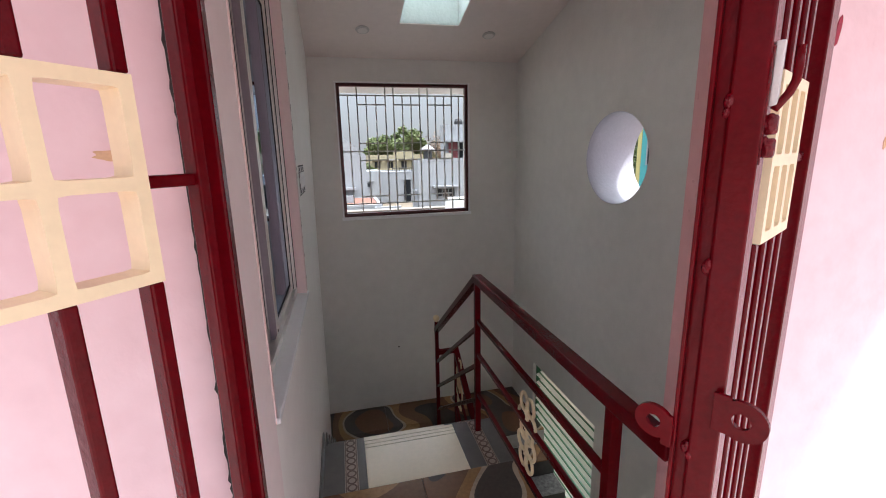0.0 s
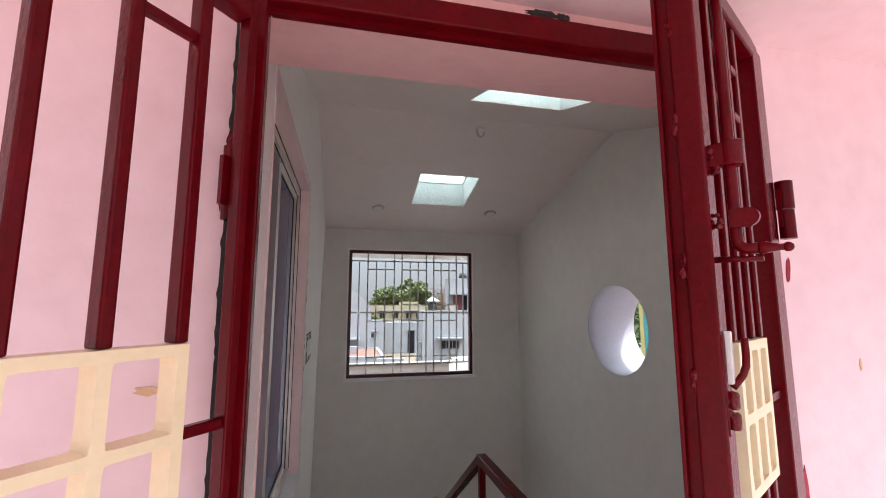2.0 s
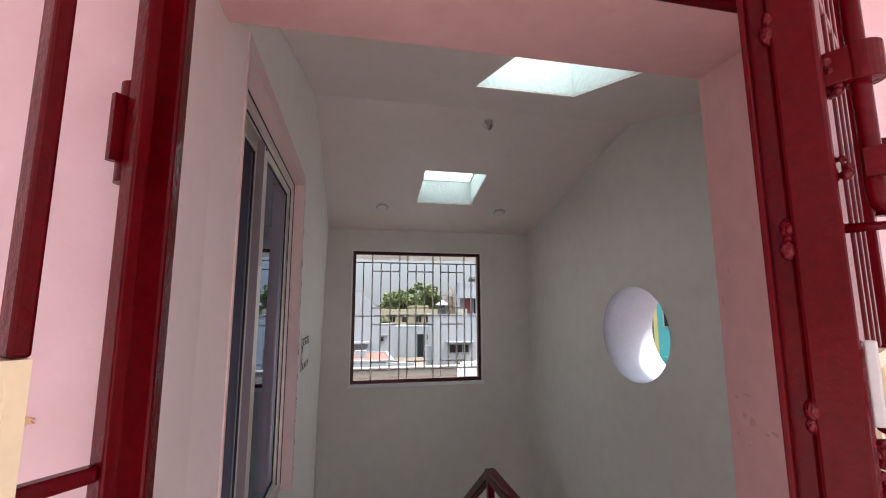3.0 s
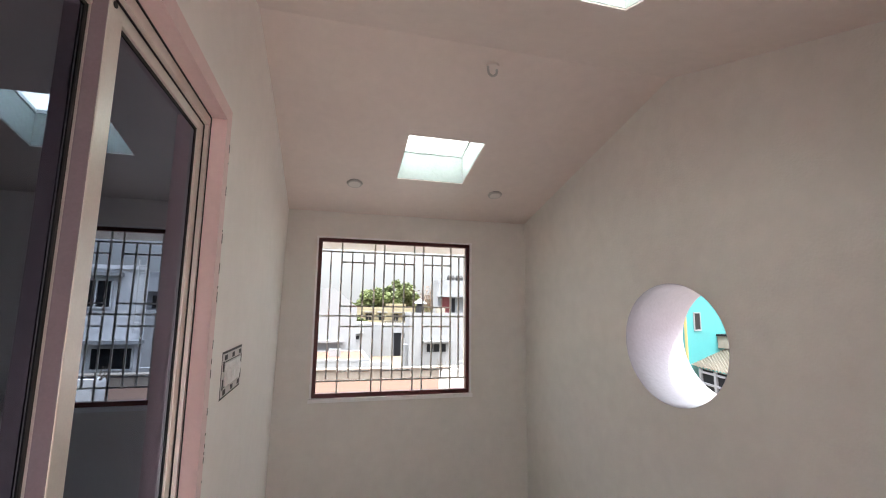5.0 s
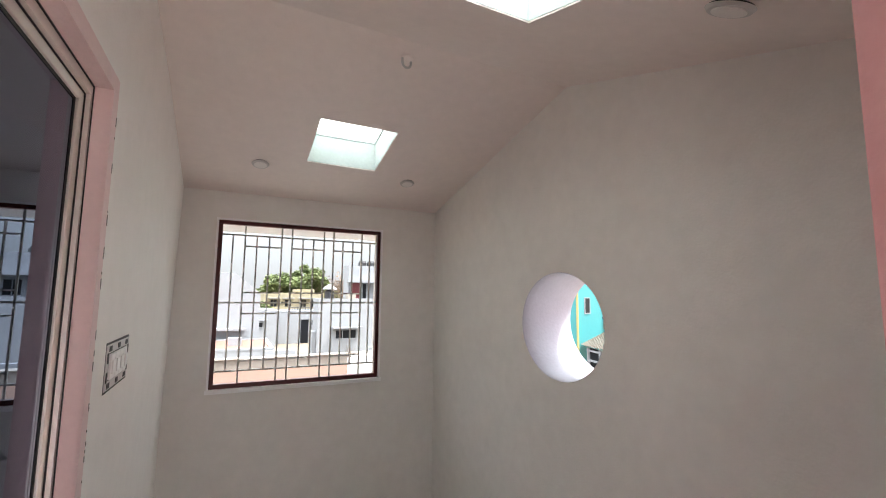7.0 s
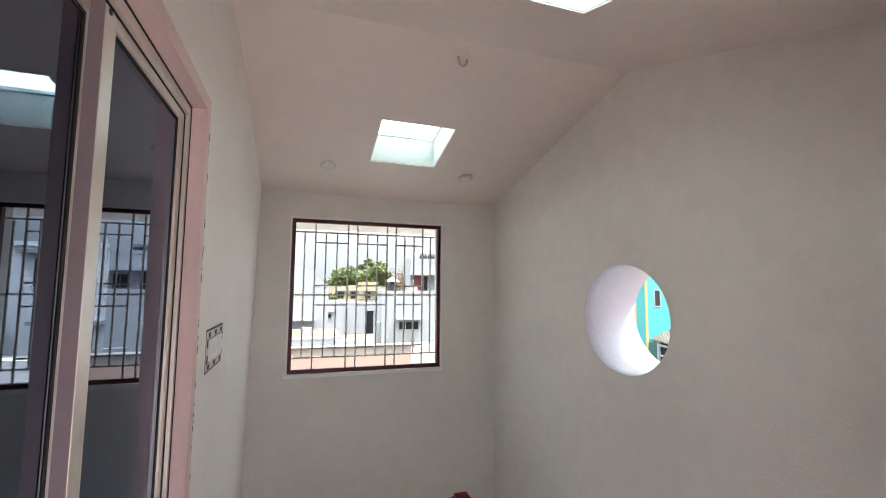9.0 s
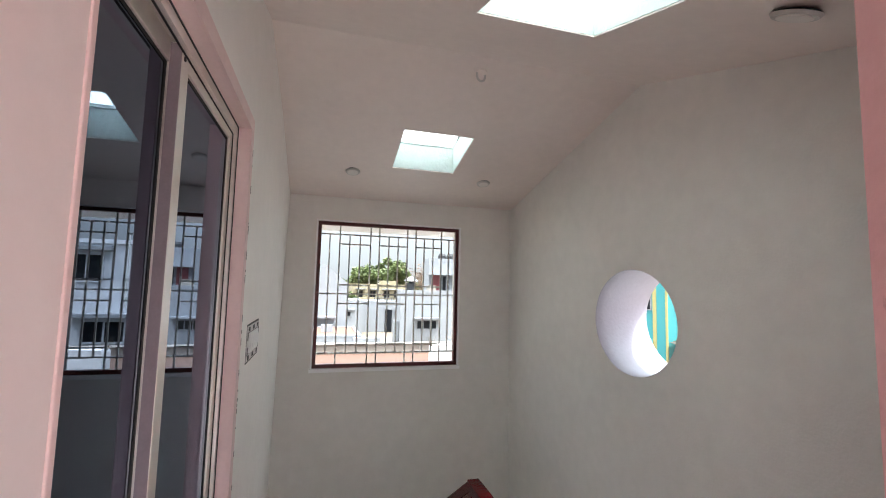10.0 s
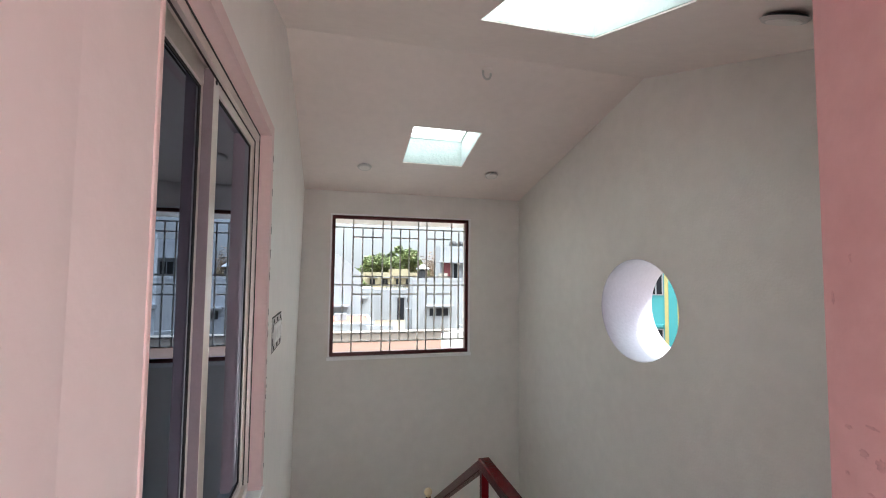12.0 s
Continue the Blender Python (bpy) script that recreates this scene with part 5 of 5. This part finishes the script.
CHAIN_RING = material("brown_border_ring", (0.11, 0.06, 0.04), 0.3, vary=0.15, scale=20)
GRANITE = material("speckled_granite", (0.20, 0.19, 0.18), 0.3, vary=0.7, scale=40)
floor_top = bpy.data.objects["floor_landing"]
floor_half = bpy.data.objects["floor_half_landing"]
stairs_up = bpy.data.objects["stairs_upper"]
J = 0.002


def tile(name, x0, x1, y0, y1, z, mat, parent, t=0.012):
    return part(name, box((x0 + J / 2, y0 + J / 2, z - t), (x1 - J / 2, y1 - J / 2, z), 0.0015), mat, parent)


def step_tiles(y0, y1, z, parent):
    """One tread: cream middle with grooves, slate bands and a chain border on both sides."""
    xs = (XL - 0.09, -0.015, 0.055, 0.098, 0.632, 0.725, 0.795, 0.885)
    tile("tile", xs[0], xs[1], y0, y1, z, SLATE_TILE, parent)
    tile("tile", xs[2], xs[3], y0, y1, z, SLATE_TILE, parent)
    tile("tile", xs[4], xs[5], y0, y1, z, SLATE_TILE, parent)
    tile("tile", xs[6], xs[7], y0, y1, z, SLATE_TILE, parent)
    ye = y1
    for g in (0.028, 0.058, 0.088):
        tile("tile", xs[3], xs[4], y1 - g + 0.004, ye, z, CREAM_TILE, parent)
        tile("groove", xs[3], xs[4], y1 - g, y1 - g + 0.004, z - 0.003, SLATE_TILE, parent)
        ye = y1 - g
    tile("tile", xs[3], xs[4], y0, ye, z, CREAM_TILE, parent)
    for a, b in ((xs[1], xs[2]), (xs[5], xs[6])):
        border = tile("border_tile", a, b, y0, y1, z, CHAIN_TILE, parent)
        k = max(2, round((y1 - y0) / 0.052))
        bm = bmesh.new()
        for i in range(k):
            y = y0 + (y1 - y0) * (i + 0.5) / k
            pts = [((a + b) / 2 + 0.021 * math.cos(q), y + 0.021 * math.sin(q), z + 0.0005) for q in (2 * math.pi * j / 14 for j in range(14))]
            add_tube(bm, pts, 0.005, 5, closed=True)
        for x in (a + 0.006, b - 0.006):
            add_box(bm, (x - 0.002, y0 + 0.002, z - 0.001), (x + 0.002, y1 - 0.002, z + 0.0008))
        for v in bm.verts:
            v.co.z = z + (v.co.z - z) * 0.25
        part("chain_pattern", bm, CHAIN_RING, parent, "brown chain pattern in relief")


Y_NEAR = 1.52
step_tiles(Y_NEAR, Y_TOP, 0.0, floor_top)
for i, (x0, x1) in enumerate(((XL + 0.002, 0.37), (0.37, 0.885))):
    for y0, y1 in ((YD1 + 0.002, 0.87), (0.87, 1.195), (1.195, Y_NEAR)):
        tile("tile", x0, x1, y0, y1, 0.001, WAVY, floor_top)
for k in range(1, STEPS):
    step_tiles(Y_TOP + (k - 1) * RUN, Y_TOP + k * RUN + 0.012, -k * RISE + 0.013, stairs_up)
xs = (XL - 0.11, 0.36, 0.85, 1.34, XR - 0.002)
for x0, x1 in zip(xs, xs[1:]):
    for y0, y1 in ((3.0, 3.40), (3.40, YF - 0.002)):
        tile("tile", x0, x1, y0, y1, ZLOW + 0.002, WAVY, floor_half)
lower_st = bpy.data.objects["stairs_lower"]
for k in range(1, 8):
    tile("tile", 0.907, XR - 0.002, 3.0 - k * RUN - 0.012, 3.0 - (k - 1) * RUN, ZLOW - k * RISE + 0.013, WAVY if k % 2 else GRANITE, lower_st)
structure("wall_stair_side", prism([(YD1 + 0.002, -2.55), (YD1 + 0.002, -0.165), (Y_TOP, -0.165), (3.0, -1.16), (3.0, -2.55)], "x", 0.886, 0.904), GREY_PAINT, "plain side of the stair slab")
structure("landing_edge", box((0.886, YD1 + 0.002, -0.163), (0.904, Y_TOP, -0.004)), GRANITE, "speckled granite edge of the landing")
bm = box((XL, Y_NEAR - 0.5, 0.002), (XL + 0.010, Y_TOP, 0.085), 0.002)
for k in range(1, STEPS):
    add_box(bm, (XL, Y_TOP + (k - 1) * RUN, -k * RISE + 0.014), (XL + 0.010, Y_TOP + k * RUN, -k * RISE + 0.10), 0.001)
structure("baseboard_stairs", bm, SLATE_TILE, "dark tile skirting along the stairs")

# ---- marks on the walls ----
rng = random.Random(5)


def smear(name, label, x, z, w, h, mat, y=YD0 - 0.0015, lean=0.0, rough=0.22):
    """An uneven dab of paint or plaster on the outer wall."""
    n = 22
    pts = []
    for k in range(n):
        a = 2 * math.pi * k / n
        q = 1 + rng.uniform(-rough, rough)
        pts.append((x + w * math.cos(a) * q + lean * h * math.sin(a), z + h * math.sin(a) * q))
    ob = part(name, prism(pts, "y", y, YD0 + 0.002), mat)
    return tagged(ob, label, "paint mark")


PUTTY = material("tan_putty", (0.62, 0.40, 0.24), 0.8, vary=0.15, scale=30)
for x, z, w, h, ln in ((0.826, 1.79, 0.0045, 0.022, 0.12), (0.8135, 1.39, 0.0065, 0.07, 0.03), (0.809, 1.215, 0.006, 0.016, 0.35), (0.808, 0.9, 0.005, 0.04, 0.1)):
    smear("paint_smear", "smear of dark red paint on the wall", x, z, w, h, PAINT_DRIP, lean=ln, rough=0.07)
for x, z, w, h in ((-0.175, 1.625, 0.014, 0.006), (0.969, 1.622, 0.003, 0.009), (1.22, 1.40, 0.006, 0.004)):
    smear("putty_mark", "small tan putty mark on the pink wall", x, z, w, h, PUTTY)
RAW = material("raw_cement", (0.24, 0.22, 0.205), 0.9, vary=0.25, scale=40, bump=0.8, bump_scale=150)
GAP_DARK = material("dark_gap_shade_and_cement", (0.035, 0.028, 0.028), 0.95, vary=0.3, scale=50, bump=0.8, bump_scale=200)
# Ragged dark strip drawn on the wall for the shadow line along the left post.
edge = []
z = 0.02
while z < 2.17:
    edge.append((-0.1025 - 0.0025 * abs(noise.noise(Vector((z * 9, 0.3, 0)))) - (rng.uniform(0.0, 0.0035) if rng.random() < 0.35 else 0.0), z))
    z += rng.uniform(0.006, 0.016)
ob = part("gap_shade_strip", prism([(-0.0905, 0.02), (-0.0905, edge[-1][1])] + edge[::-1], "y", YD0 - 0.0012, YD0 + 0.003), GAP_DARK)
tagged(ob, "ragged dark strip for the shaded gap between plaster and gate post", "paint mark")
# The same shade strip beside the right post.
edge = []
z = 0.6
while z < 2.10:
    edge.append((0.789 + 0.004 * abs(noise.noise(Vector((z * 11, 4.3, 0)))), z))
    z += rng.uniform(0.006, 0.016)
ob = part("gap_shade_strip", prism([(0.775, edge[-1][1]), (0.775, 0.6)] + edge, "y", YD0 - 0.0012, YD0 + 0.003), GAP_DARK)
tagged(ob, "ragged dark strip for the shaded gap between plaster and gate post", "paint mark")
for x, z, w, h in ((-0.104, 1.905, 0.007, 0.03), (-0.107, 1.87, 0.005, 0.02), (-0.101, 1.95, 0.005, 0.012)):
    smear("paint_smear", "smear of dark red paint on the wall", x, z, w, h, WELD)
for x, z, w, h in ((0.366, 2.212, 0.030, 0.007), (0.345, 2.203, 0.02, 0.004), (0.402, 2.212, 0.012, 0.006), (0.47, 2.196, 0.012, 0.0025)):
    smear("plaster_chip", "chipped bare cement over the gate", x, z, w, h, GAP_DARK)
bm = bmesh.new()
for k in range(24):
    z = rng.uniform(VZ0, VZ1)
    y = VY1 + 0.0345 + rng.uniform(-0.002, 0.001)
    add_box(bm, (XL + 0.003, y, z), (XL + 0.0052, y + rng.uniform(0.002, 0.005), z + rng.uniform(0.004, 0.03)))
ob = part("paint_chips", bm, RAW)
tagged(ob, "dark chips along the painted edge of the window reveal", "paint mark", kind="stuff")
# grey scuffs on the splayed jamb of the doorway
SCUFF = material("grey_pink_scuff", (0.67, 0.37, 0.37), 0.7, vary=0.2, scale=60)
JD = Vector((0.898 - DX1, YD1 - YD0, 0)).normalized()
JN = Vector((-JD.y, JD.x, 0))
for s0, z, w, h in ((0.20, 1.505, 0.012, 0.003), (0.225, 1.498, 0.007, 0.0025), (0.165, 1.455, 0.004, 0.005), (0.29, 1.46, 0.006, 0.002), (0.10, 1.62, 0.004, 0.006), (0.31, 1.80, 0.003, 0.007), (0.325, 1.544, 0.006, 0.0035), (0.284, 1.556, 0.013, 0.0022), (0.300, 1.514, 0.007, 0.006), (0.271, 1.508, 0.009, 0.008), (0.345, 1.739, 0.003, 0.009), (0.331, 1.473, 0.004, 0.003)):
    bm = bmesh.new()
    ring = []
    for k in range(18):
        a = 2 * math.pi * k / 18
        q = 1 + rng.uniform(-0.3, 0.3)
        ring.append(Vector((DX1, YD0, z)) + JD * (s0 + w * q * math.cos(a)) + Vector((0, 0, h * q * math.sin(a))))
    front = [bm.verts.new(p + JN * 0.0038) for p in ring]
    back = [bm.verts.new(p + JN * 0.001) for p in ring]
    bm.faces.new(front)
    bm.faces.new(back[::-1])
    for k in range(18):
        bm.faces.new((front[k], back[k], back[(k + 1) % 18], front[(k + 1) % 18]))
    bmesh.ops.recalc_face_normals(bm, faces=bm.faces[:])
    tagged(part("scuff_mark", bm, SCUFF), "faint grey scuff on the pink doorway jamb", "paint mark")
